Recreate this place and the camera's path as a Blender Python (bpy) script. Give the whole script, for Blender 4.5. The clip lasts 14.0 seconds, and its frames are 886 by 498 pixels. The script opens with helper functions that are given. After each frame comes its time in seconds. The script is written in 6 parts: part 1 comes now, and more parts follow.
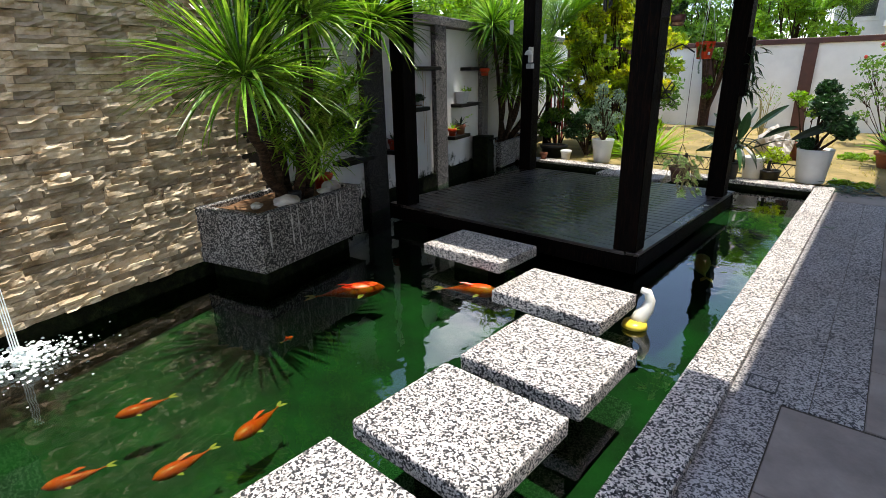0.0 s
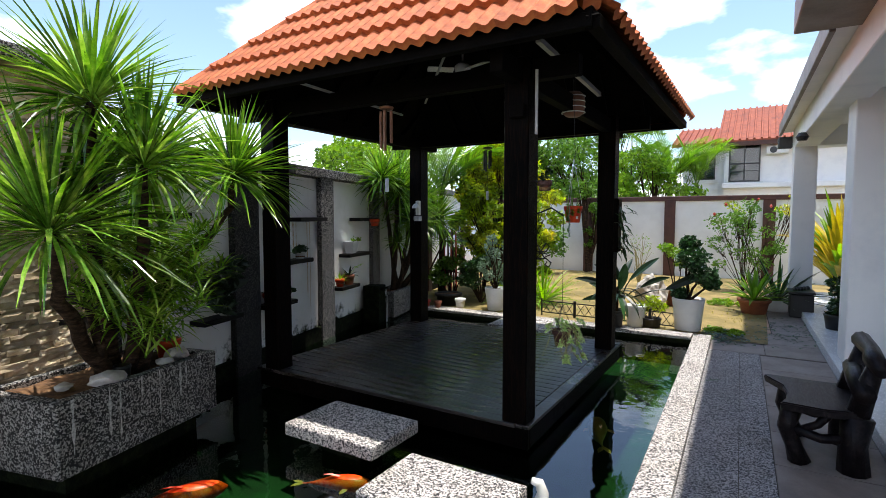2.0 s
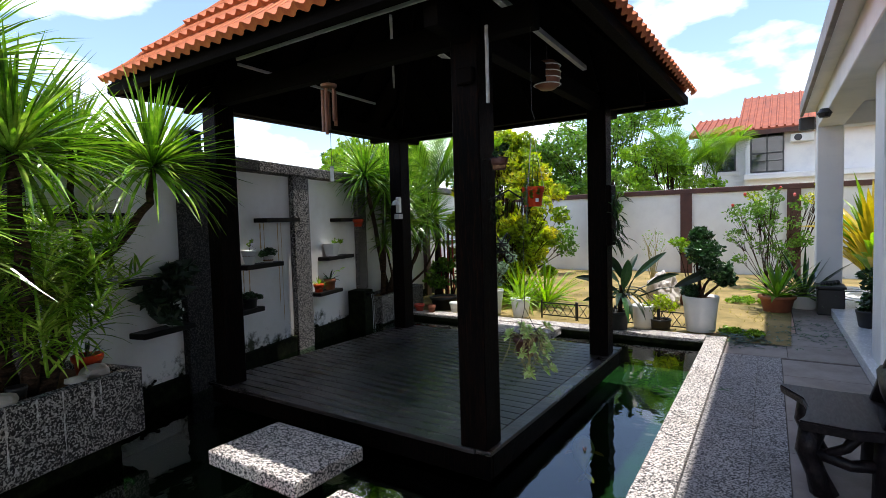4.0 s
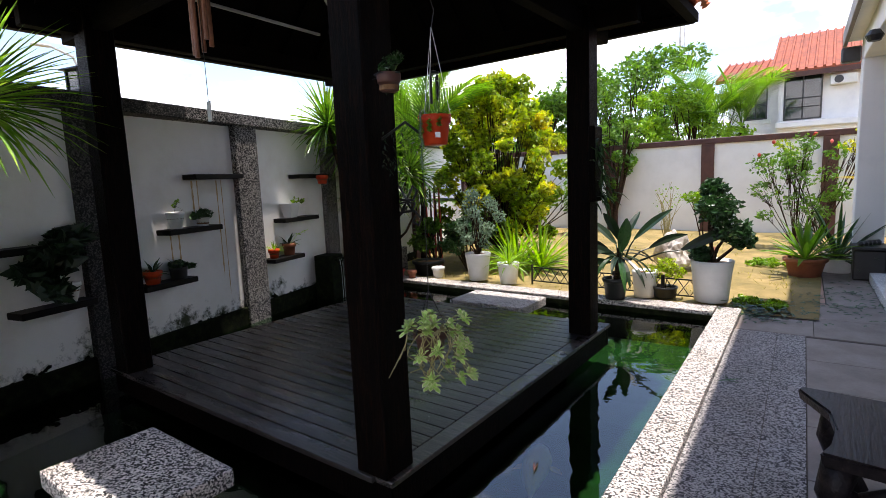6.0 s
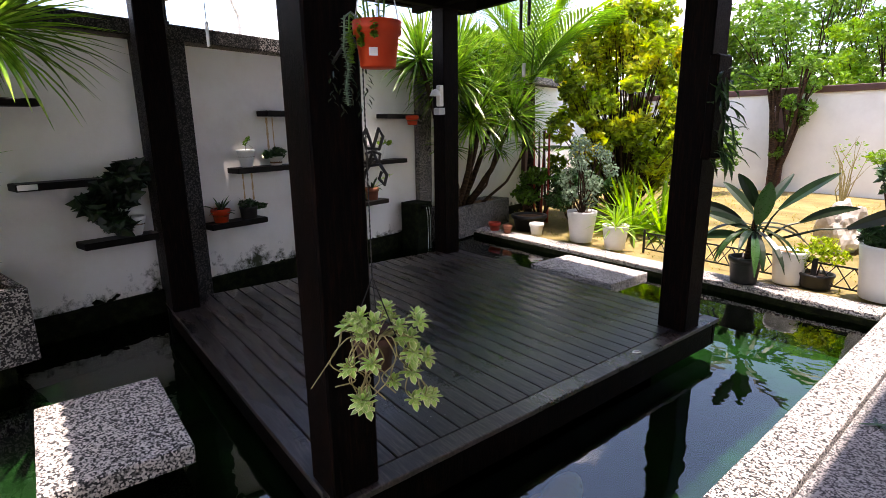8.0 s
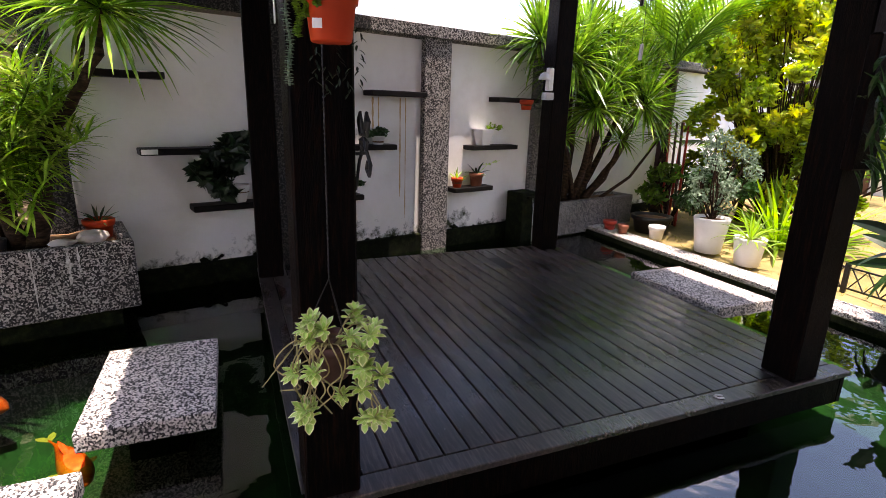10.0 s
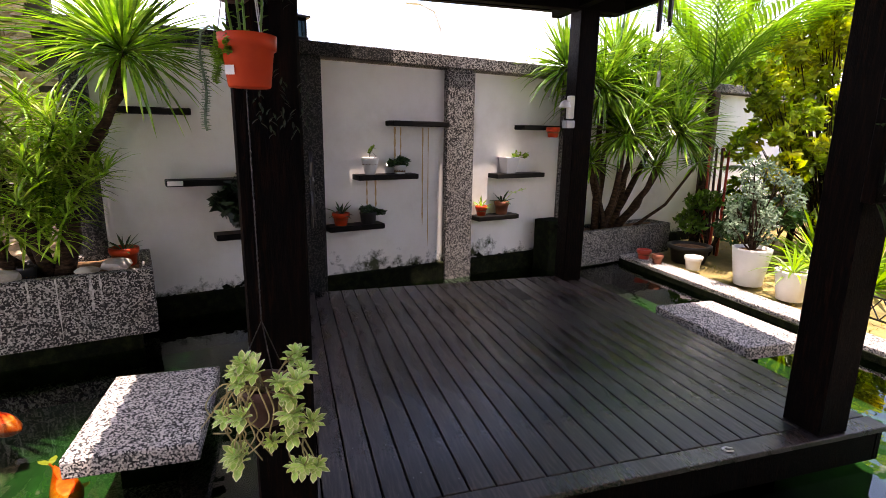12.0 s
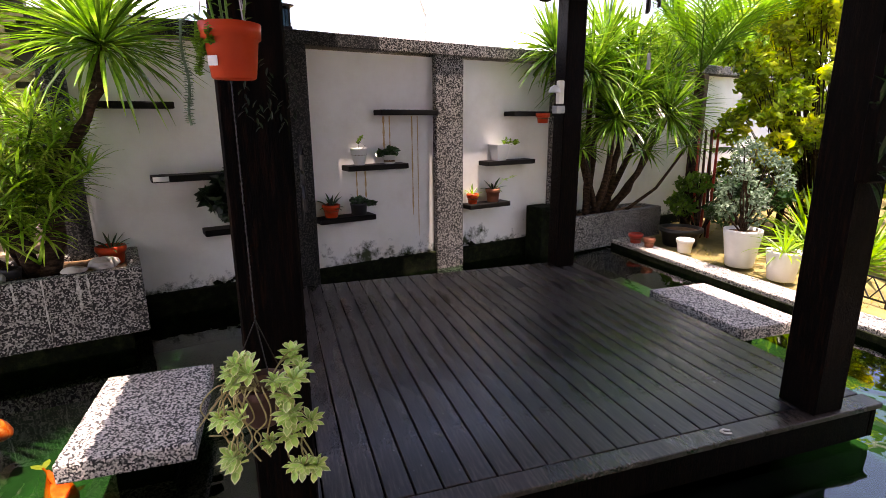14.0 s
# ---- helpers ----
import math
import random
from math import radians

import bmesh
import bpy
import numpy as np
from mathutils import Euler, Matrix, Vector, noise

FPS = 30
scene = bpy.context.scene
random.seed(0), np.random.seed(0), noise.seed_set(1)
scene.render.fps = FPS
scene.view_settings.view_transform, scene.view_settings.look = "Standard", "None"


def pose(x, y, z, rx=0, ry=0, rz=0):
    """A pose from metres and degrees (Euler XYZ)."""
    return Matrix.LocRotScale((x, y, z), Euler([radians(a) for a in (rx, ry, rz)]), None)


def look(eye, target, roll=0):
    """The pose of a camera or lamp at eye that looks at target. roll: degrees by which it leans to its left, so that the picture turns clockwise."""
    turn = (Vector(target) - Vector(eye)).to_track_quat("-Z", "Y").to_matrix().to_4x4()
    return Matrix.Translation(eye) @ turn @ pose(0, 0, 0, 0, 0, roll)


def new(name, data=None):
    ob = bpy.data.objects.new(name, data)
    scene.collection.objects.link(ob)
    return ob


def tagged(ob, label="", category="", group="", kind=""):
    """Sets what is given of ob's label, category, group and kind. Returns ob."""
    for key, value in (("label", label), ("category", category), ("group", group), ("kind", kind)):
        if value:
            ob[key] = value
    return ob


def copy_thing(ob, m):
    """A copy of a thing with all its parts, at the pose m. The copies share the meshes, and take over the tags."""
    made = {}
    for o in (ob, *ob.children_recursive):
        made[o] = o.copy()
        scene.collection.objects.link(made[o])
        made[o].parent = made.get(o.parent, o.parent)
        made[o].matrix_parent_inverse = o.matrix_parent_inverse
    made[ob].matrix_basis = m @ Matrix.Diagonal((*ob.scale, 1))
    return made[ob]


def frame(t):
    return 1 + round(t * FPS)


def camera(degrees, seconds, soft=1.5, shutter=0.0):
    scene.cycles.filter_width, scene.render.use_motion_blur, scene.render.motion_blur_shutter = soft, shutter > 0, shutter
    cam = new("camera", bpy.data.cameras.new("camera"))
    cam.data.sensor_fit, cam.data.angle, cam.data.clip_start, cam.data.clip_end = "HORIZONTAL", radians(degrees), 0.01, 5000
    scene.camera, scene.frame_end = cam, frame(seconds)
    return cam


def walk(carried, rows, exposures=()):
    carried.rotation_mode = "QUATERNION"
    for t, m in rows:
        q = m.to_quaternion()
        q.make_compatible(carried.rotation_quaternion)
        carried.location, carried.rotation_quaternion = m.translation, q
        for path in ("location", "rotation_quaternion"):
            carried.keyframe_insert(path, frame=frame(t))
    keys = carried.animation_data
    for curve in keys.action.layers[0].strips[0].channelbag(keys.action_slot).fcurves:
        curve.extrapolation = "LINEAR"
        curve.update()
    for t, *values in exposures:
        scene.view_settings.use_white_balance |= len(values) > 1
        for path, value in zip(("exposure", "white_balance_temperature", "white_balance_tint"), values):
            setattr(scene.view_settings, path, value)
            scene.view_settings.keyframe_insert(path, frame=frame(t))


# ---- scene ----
cam = camera(81.1, 14.0, soft=0.75)
PATH = [
    (0, (0.043, -0.099, 1.568), (-1.221, 1.31, 0.923), -1.1),
    (0.5, (-0.041, 0.119, 1.598), (-1.128, 1.742, 1.169), -0.5),
    (1, (-0.12, 0.311, 1.651), (-1.161, 1.998, 1.382), -0.1),
    (1.5, (-0.087, 0.408, 1.674), (-1.122, 2.111, 1.504), 0.3),
    (2, (-0.039, 0.478, 1.674), (-1.082, 2.179, 1.547), -0.0),
    (2.5, (0.029, 0.567, 1.645), (-1.029, 2.262, 1.549), -0.6),
    (5, (0.087, 1.906, 1.524), (-1.053, 3.541, 1.364), -1.9),
    (5.5, (0.065, 2.189, 1.507), (-1.08, 3.816, 1.296), -2.0),
    (6, (0.096, 2.444, 1.481), (-1.085, 4.036, 1.219), -2.4),
    (6.5, (0.132, 2.667, 1.474), (-1.09, 4.219, 1.161), -2.2),
    (7, (0.1, 2.908, 1.435), (-1.186, 4.399, 1.085), -1.9),
    (7.5, (0.046, 3.163, 1.439), (-1.359, 4.53, 1.043), -1.4),
    (8, (0.086, 3.382, 1.465), (-1.447, 4.583, 1.009), -0.7),
    (8.5, (0.142, 3.543, 1.47), (-1.494, 4.582, 0.974), -0.1),
    (9, (0.123, 3.668, 1.453), (-1.583, 4.572, 0.933), 0.7),
    (11.5, (0.152, 4.218, 1.533), (-1.697, 4.828, 1.074), 1.3),
    (12, (0.171, 4.246, 1.527), (-1.698, 4.811, 1.093), 0.9),
    (12.5, (0.181, 4.219, 1.513), (-1.697, 4.766, 1.098), 0.7),
    (13, (0.199, 4.244, 1.53), (-1.685, 4.765, 1.108), 0.3),
    (13.5, (0.191, 4.243, 1.513), (-1.689, 4.766, 1.076), 0.1),
    (14, (0.134, 4.242, 1.529), (-1.715, 4.837, 1.052), -0.4),
]

walk(cam, [(t, look(eye, target, roll)) for t, eye, target, roll in PATH], exposures=[(0, 1.13, 6500, 10), (2.5, 0.9, 6300, 11), (5, 1.0, 6350, 14), (7, 1.5, 6900, 20), (9, 1.88, 7100, 26), (12.5, 2.06, 7500, 29), (14, 2.06, 7500, 29)])

# ---- light ----
SUN_DIR = Vector((0.085, 0.04, 1.0)).normalized()
world = bpy.data.worlds.new("sky")
scene.world = world
world.use_nodes = True
wt = world.node_tree
wt.nodes.clear()
w_out = wt.nodes.new("ShaderNodeOutputWorld")
w_bg = wt.nodes.new("ShaderNodeBackground")
w_sky = wt.nodes.new("ShaderNodeTexSky")
w_sky.sky_type, w_sky.sun_disc = "NISHITA", False
w_sky.sun_elevation = math.asin(SUN_DIR.z)
w_sky.sun_rotation = math.atan2(SUN_DIR.x, SUN_DIR.y)
w_co = wt.nodes.new("ShaderNodeTexCoord")
w_map = wt.nodes.new("ShaderNodeMapping")
w_map.inputs["Scale"].default_value = (1.0, 1.0, 2.2)
w_map.inputs["Location"].default_value = (0.35, 0.6, 0.0)
w_noise = wt.nodes.new("ShaderNodeTexNoise")
w_noise.inputs["Scale"].default_value, w_noise.inputs["Detail"].default_value = 2.6, 7
w_ramp = wt.nodes.new("ShaderNodeValToRGB")
w_ramp.color_ramp.elements[0].position, w_ramp.color_ramp.elements[1].position = 0.49, 0.66
w_mix = wt.nodes.new("ShaderNodeMix")
w_mix.data_type = "RGBA"
w_mix.inputs[7].default_value = (15.5, 15.5, 15.9, 1)
wt.links.new(w_co.outputs["Generated"], w_map.inputs["Vector"])
wt.links.new(w_map.outputs[0], w_noise.inputs["Vector"])
w_sep = wt.nodes.new("ShaderNodeSeparateXYZ")
wt.links.new(w_co.outputs["Generated"], w_sep.inputs[0])
w_bias = wt.nodes.new("ShaderNodeMath")
w_bias.operation = "MULTIPLY_ADD"
w_bias.inputs[1].default_value, w_bias.inputs[2].default_value = -0.26, 0.06
wt.links.new(w_sep.outputs["Z"], w_bias.inputs[0])
w_sum = wt.nodes.new("ShaderNodeMath")
wt.links.new(w_noise.outputs["Fac"], w_sum.inputs[0])
wt.links.new(w_bias.outputs[0], w_sum.inputs[1])
wt.links.new(w_sum.outputs[0], w_ramp.inputs["Fac"])
wt.links.new(w_ramp.outputs["Color"], w_mix.inputs[0])
wt.links.new(w_sky.outputs[0], w_mix.inputs[6])
wt.links.new(w_mix.outputs[2], w_bg.inputs["Color"])
w_bg.inputs["Strength"].default_value = 0.15
wt.links.new(w_bg.outputs[0], w_out.inputs["Surface"])
sun = new("sun", bpy.data.lights.new("sun", "SUN"))
sun.data.energy, sun.data.angle, sun.data.color = 3.7, radians(0.5), (1.0, 0.95, 0.86)
sun.matrix_world = look(SUN_DIR * 40, (0, 0, 0))


# ---- materials ----
def mat(name, cols, rough=0.6, scale=8.0, metal=0.0, bump=0.0, bscale=60.0, spec=0.5, per=0.0, stretch=None, trans=0.0, coat=0.0):
    """cols: two or three colours mixed by coarse and fine noise; per: how far each piece differs."""
    m = bpy.data.materials.new(name)
    m.use_nodes = True
    nt = m.node_tree
    b = nt.nodes["Principled BSDF"]
    co = nt.nodes.new("ShaderNodeTexCoord")
    mp = nt.nodes.new("ShaderNodeMapping")
    if stretch:
        mp.inputs["Scale"].default_value = stretch
    nt.links.new(co.outputs["Object"], mp.inputs["Vector"])
    n1 = nt.nodes.new("ShaderNodeTexNoise")
    n1.inputs["Scale"].default_value, n1.inputs["Detail"].default_value, n1.inputs["Roughness"].default_value = scale, 8, 0.65
    nt.links.new(mp.outputs[0], n1.inputs["Vector"])
    r = nt.nodes.new("ShaderNodeValToRGB")
    r.color_ramp.elements[0].position, r.color_ramp.elements[1].position = 0.33, 0.68
    r.color_ramp.elements[0].color, r.color_ramp.elements[1].color = (*cols[0], 1), (*cols[-1], 1)
    if len(cols) > 2:
        r.color_ramp.elements.new(0.5).color = (*cols[1], 1)
    nt.links.new(n1.outputs["Fac"], r.inputs["Fac"])
    last = r.outputs["Color"]
    if per:
        oi = nt.nodes.new("ShaderNodeObjectInfo")
        ge = nt.nodes.new("ShaderNodeNewGeometry")
        ad = nt.nodes.new("ShaderNodeMath")
        ad.operation = "ADD"
        fr = nt.nodes.new("ShaderNodeMath")
        fr.operation = "FRACT"
        nt.links.new(oi.outputs["Random"], ad.inputs[0])
        nt.links.new(ge.outputs["Random Per Island"], ad.inputs[1])
        nt.links.new(ad.outputs[0], fr.inputs[0])
        mr = nt.nodes.new("ShaderNodeMapRange")
        mr.inputs["To Min"].default_value, mr.inputs["To Max"].default_value = 1 - per, 1 + per
        nt.links.new(fr.outputs[0], mr.inputs["Value"])
        hs = nt.nodes.new("ShaderNodeHueSaturation")
        nt.links.new(mr.outputs[0], hs.inputs["Value"])
        nt.links.new(last, hs.inputs["Color"])
        last = hs.outputs["Color"]
    nt.links.new(last, b.inputs["Base Color"])
    b.inputs["Metallic"].default_value = metal
    b.inputs["Specular IOR Level"].default_value = spec
    b.inputs["Coat Weight"].default_value = coat
    n2 = nt.nodes.new("ShaderNodeTexNoise")
    n2.inputs["Scale"].default_value, n2.inputs["Detail"].default_value = bscale, 5
    nt.links.new(mp.outputs[0], n2.inputs["Vector"])
    rr = nt.nodes.new("ShaderNodeMapRange")
    rr.inputs["To Min"].default_value, rr.inputs["To Max"].default_value = max(rough - 0.12, 0.03), min(rough + 0.12, 1)
    nt.links.new(n2.outputs["Fac"], rr.inputs["Value"])
    nt.links.new(rr.outputs[0], b.inputs["Roughness"])
    if bump:
        bp = nt.nodes.new("ShaderNodeBump")
        bp.inputs["Strength"].default_value, bp.inputs["Distance"].default_value = bump, 0.01
        nt.links.new(n2.outputs["Fac"], bp.inputs["Height"])
        nt.links.new(bp.outputs[0], b.inputs["Normal"])
    if trans:
        tr = nt.nodes.new("ShaderNodeBsdfTranslucent")
        hb = nt.nodes.new("ShaderNodeHueSaturation")
        hb.inputs["Value"].default_value, hb.inputs["Saturation"].default_value = 1.5, 1.1
        nt.links.new(last, hb.inputs["Color"])
        nt.links.new(hb.outputs[0], tr.inputs["Color"])
        mx = nt.nodes.new("ShaderNodeMixShader")
        mx.inputs[0].default_value = trans
        nt.links.new(b.outputs[0], mx.inputs[1])
        nt.links.new(tr.outputs[0], mx.inputs[2])
        nt.links.new(mx.outputs[0], nt.nodes["Material Output"].inputs["Surface"])
    return m


def pebble_mat(name, dark, light, scale, share=0.45, dirt=(0.5, 0.45, 0.36)):
    """Washed pebble aggregate: small stones of many tones in a cement bed."""
    m = bpy.data.materials.new(name)
    m.use_nodes = True
    nt = m.node_tree
    b = nt.nodes["Principled BSDF"]
    co = nt.nodes.new("ShaderNodeTexCoord")
    warp = nt.nodes.new("ShaderNodeTexNoise")
    warp.inputs["Scale"].default_value = scale * 0.9
    nt.links.new(co.outputs["Object"], warp.inputs["Vector"])
    wa = nt.nodes.new("ShaderNodeVectorMath")
    wa.operation = "MULTIPLY_ADD"
    wa.inputs[1].default_value = (0.9 / scale,) * 3
    nt.links.new(warp.outputs["Color"], wa.inputs[0])
    nt.links.new(co.outputs["Object"], wa.inputs[2])
    v = nt.nodes.new("ShaderNodeTexVoronoi")
    v.inputs["Scale"].default_value = scale
    nt.links.new(wa.outputs[0], v.inputs["Vector"])
    sep = nt.nodes.new("ShaderNodeSeparateColor")
    nt.links.new(v.outputs["Color"], sep.inputs[0])
    r = nt.nodes.new("ShaderNodeValToRGB")
    r.color_ramp.interpolation = "LINEAR"
    mid = tuple((a * 0.55 + c * 0.45) for a, c in zip(dark, light))
    r.color_ramp.elements[0].position, r.color_ramp.elements[0].color = share - 0.1, (*dark, 1)
    r.color_ramp.elements[1].position, r.color_ramp.elements[1].color = min(share + 0.3, 1), (*light, 1)
    r.color_ramp.elements.new(share + 0.05).color = (*mid, 1)
    nt.links.new(sep.outputs[0], r.inputs["Fac"])
    n1 = nt.nodes.new("ShaderNodeTexNoise")
    n1.inputs["Scale"].default_value, n1.inputs["Detail"].default_value = 2.2, 6
    nt.links.new(co.outputs["Object"], n1.inputs["Vector"])
    mr = nt.nodes.new("ShaderNodeMapRange")
    mr.inputs["From Min"].default_value, mr.inputs["From Max"].default_value = 0.45, 0.75
    mr.inputs["To Max"].default_value = 0.45
    nt.links.new(n1.outputs["Fac"], mr.inputs["Value"])
    mx = nt.nodes.new("ShaderNodeMix")
    mx.data_type, mx.blend_type = "RGBA", "MULTIPLY"
    mx.inputs[7].default_value = (*dirt, 1)
    nt.links.new(mr.outputs[0], mx.inputs[0])
    nt.links.new(r.outputs["Color"], mx.inputs[6])
    nt.links.new(mx.outputs[2], b.inputs["Base Color"])
    b.inputs["Roughness"].default_value = 0.7
    b.inputs["Specular IOR Level"].default_value = 0.3
    bp = nt.nodes.new("ShaderNodeBump")
    bp.inputs["Strength"].default_value, bp.inputs["Distance"].default_value = 0.6, 0.004
    inv = nt.nodes.new("ShaderNodeMath")
    inv.operation = "SUBTRACT"
    inv.inputs[0].default_value = 1.0
    nt.links.new(v.outputs["Distance"], inv.inputs[1])
    nt.links.new(inv.outputs[0], bp.inputs["Height"])
    nt.links.new(bp.outputs[0], b.inputs["Normal"])
    return m


def water_mat():
    m = bpy.data.materials.new("pond_water")
    m.use_nodes = True
    nt = m.node_tree
    nt.nodes.clear()
    out = nt.nodes.new("ShaderNodeOutputMaterial")
    gl = nt.nodes.new("ShaderNodeBsdfGlossy")
    gl.inputs["Roughness"].default_value = 0.015
    tp = nt.nodes.new("ShaderNodeBsdfTransparent")
    tp.inputs["Color"].default_value = (0.5, 0.84, 0.5, 1)
    fr = nt.nodes.new("ShaderNodeFresnel")
    fr.inputs["IOR"].default_value = 1.9
    co = nt.nodes.new("ShaderNodeTexCoord")
    n = nt.nodes.new("ShaderNodeTexNoise")
    n.inputs["Scale"].default_value, n.inputs["Detail"].default_value = 5.0, 2
    bp = nt.nodes.new("ShaderNodeBump")
    bp.inputs["Strength"].default_value, bp.inputs["Distance"].default_value = 0.1, 0.03
    nt.links.new(co.outputs["Object"], n.inputs["Vector"])
    nt.links.new(n.outputs["Fac"], bp.inputs["Height"])
    nt.links.new(bp.outputs[0], gl.inputs["Normal"])
    mx = nt.nodes.new("ShaderNodeMixShader")
    nt.links.new(fr.outputs[0], mx.inputs[0])
    nt.links.new(tp.outputs[0], mx.inputs[1])
    nt.links.new(gl.outputs[0], mx.inputs[2])
    nt.links.new(mx.outputs[0], out.inputs["Surface"])
    return m


def glass_mat(name, tint):
    m = bpy.data.materials.new(name)
    m.use_nodes = True
    b = m.node_tree.nodes["Principled BSDF"]
    b.inputs["Base Color"].default_value = (*tint, 1)
    b.inputs["Roughness"].default_value = 0.05
    b.inputs["Transmission Weight"].default_value = 0.6
    return m


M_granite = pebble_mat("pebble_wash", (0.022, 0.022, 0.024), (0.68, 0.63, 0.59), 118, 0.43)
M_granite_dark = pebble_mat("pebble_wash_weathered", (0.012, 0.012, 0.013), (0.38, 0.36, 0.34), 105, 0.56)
# darkened copy of the pebble wash, with shade put into its colour
M_granite_shaded = pebble_mat("pebble_wash_shaded", (0.005, 0.005, 0.005), (0.085, 0.08, 0.075), 105, 0.66)
M_walk = pebble_mat("pebble_walk", (0.05, 0.05, 0.055), (0.42, 0.4, 0.4), 125, 0.38)
M_white = mat("white_render", [(0.76, 0.74, 0.69), (0.84, 0.83, 0.79), (0.88, 0.87, 0.84)], 0.8, 1.6, bump=0.15, bscale=90)
nt = M_white.node_tree
co = nt.nodes.new("ShaderNodeTexCoord")
sp = nt.nodes.new("ShaderNodeSeparateXYZ")
nt.links.new(co.outputs["Object"], sp.inputs[0])
nz = nt.nodes.new("ShaderNodeTexNoise")
nz.inputs["Scale"].default_value, nz.inputs["Detail"].default_value, nz.inputs["Roughness"].default_value = 3.2, 9, 0.75
nt.links.new(co.outputs["Object"], nz.inputs["Vector"])
lv = nt.nodes.new("ShaderNodeMath")
lv.operation = "MULTIPLY_ADD"
lv.inputs[1].default_value, lv.inputs[2].default_value = 1.8, -0.84
nt.links.new(nz.outputs["Fac"], lv.inputs[0])
df = nt.nodes.new("ShaderNodeMath")
df.operation = "SUBTRACT"
nt.links.new(lv.outputs[0], df.inputs[0])
nt.links.new(sp.outputs["Z"], df.inputs[1])
mk = nt.nodes.new("ShaderNodeMapRange")
mk.inputs["From Min"].default_value, mk.inputs["From Max"].default_value = -0.08, 0.12
nt.links.new(df.outputs[0], mk.inputs["Value"])
mm = nt.nodes.new("ShaderNodeMix")
mm.data_type = "RGBA"
mm.inputs[7].default_value = (0.035, 0.045, 0.015, 1)
pb = nt.nodes["Principled BSDF"]
nt.links.new(mk.outputs[0], mm.inputs[0])
nt.links.new(pb.inputs["Base Color"].links[0].from_socket, mm.inputs[6])
nt.links.new(mm.outputs[2], pb.inputs["Base Color"])
M_cream = mat("cream_render", [(0.66, 0.66, 0.64), (0.74, 0.74, 0.72), (0.8, 0.8, 0.78)], 0.85, 0.9, bump=0.12, bscale=60)
M_house = mat("house_paint", [(0.68, 0.69, 0.7), (0.78, 0.78, 0.77), (0.8, 0.8, 0.79)], 0.6, 1.2, bump=0.05)
M_brown = mat("brown_paint", [(0.055, 0.02, 0.014), (0.09, 0.032, 0.022)], 0.6, 4, bump=0.1)
M_deck = mat("dark_stained_deck", [(0.009, 0.007, 0.007), (0.026, 0.02, 0.019), (0.085, 0.064, 0.058)], 0.3, 5, bump=0.1, bscale=34, per=0.4, stretch=(1.5, 14, 14), spec=0.75)
nt = M_deck.node_tree
deck_co = nt.nodes.new("ShaderNodeTexCoord")
deck_map = nt.nodes.new("ShaderNodeMapping")
deck_map.inputs["Scale"].default_value = (0.6, 1.6, 1.0)
deck_noise = nt.nodes.new("ShaderNodeTexNoise")
deck_noise.inputs["Scale"].default_value, deck_noise.inputs["Detail"].default_value = 1.7, 6
nt.links.new(deck_co.outputs["Object"], deck_map.inputs["Vector"])
nt.links.new(deck_map.outputs[0], deck_noise.inputs["Vector"])
deck_wear = nt.nodes.new("ShaderNodeMapRange")
deck_wear.inputs["From Min"].default_value, deck_wear.inputs["From Max"].default_value = 0.35, 0.65
deck_wear.inputs["To Min"].default_value, deck_wear.inputs["To Max"].default_value = -0.13, 0.13
nt.links.new(deck_noise.outputs["Fac"], deck_wear.inputs["Value"])
deck_add = nt.nodes.new("ShaderNodeMath")
nt.links.new(nt.nodes["Principled BSDF"].inputs["Roughness"].links[0].from_socket, deck_add.inputs[0])
nt.links.new(deck_wear.outputs[0], deck_add.inputs[1])
nt.links.new(deck_add.outputs[0], nt.nodes["Principled BSDF"].inputs["Roughness"])
M_post = mat("dark_stained_post", [(0.0008, 0.0006, 0.0006), (0.002, 0.0015, 0.0014), (0.012, 0.005, 0.003)], 0.5, 6, spec=0.03, bump=0.3, bscale=25, stretch=(14, 14, 1.2))
M_beam = mat("dark_beam", [(0.002, 0.0016, 0.0015), (0.005, 0.0035, 0.003)], 0.8, 5, spec=0.05, bump=0.2)
M_tile = mat("clay_roof_tile", [(0.26, 0.05, 0.011), (0.41, 0.092, 0.018), (0.5, 0.15, 0.035)], 0.75, 7, bump=0.15, bscale=70, per=0.14)
M_slate = mat("split_face_stone", [(0.28, 0.19, 0.1), (0.44, 0.34, 0.22), (0.6, 0.51, 0.38)], 0.75, 6, bump=0.6, bscale=45, per=0.45)
M_back = mat("dark_mortar", [(0.03, 0.025, 0.02), (0.08, 0.065, 0.05)], 0.9, 12)
# near-black, for moss and for painted shade below the stones and planters
M_moss_shade = mat("dark_moss_and_shade", [(0.003, 0.0035, 0.002), (0.006, 0.008, 0.003), (0.014, 0.019, 0.006)], 0.95, 14, spec=0.1, bump=0.5)
M_pond = mat("pond_bed_algae", [(0.0004, 0.0055, 0.001), (0.0011, 0.019, 0.0028), (0.003, 0.038, 0.0055)], 0.9, 2.2)
M_water = water_mat()
M_soil = mat("soil", [(0.05, 0.025, 0.012), (0.14, 0.07, 0.03), (0.22, 0.12, 0.05)], 0.95, 12, bump=0.7)
M_sand = mat("dry_lawn_soil", [(0.11, 0.09, 0.025), (0.21, 0.155, 0.05), (0.32, 0.23, 0.09)], 0.95, 1.5, bump=0.6, bscale=40)
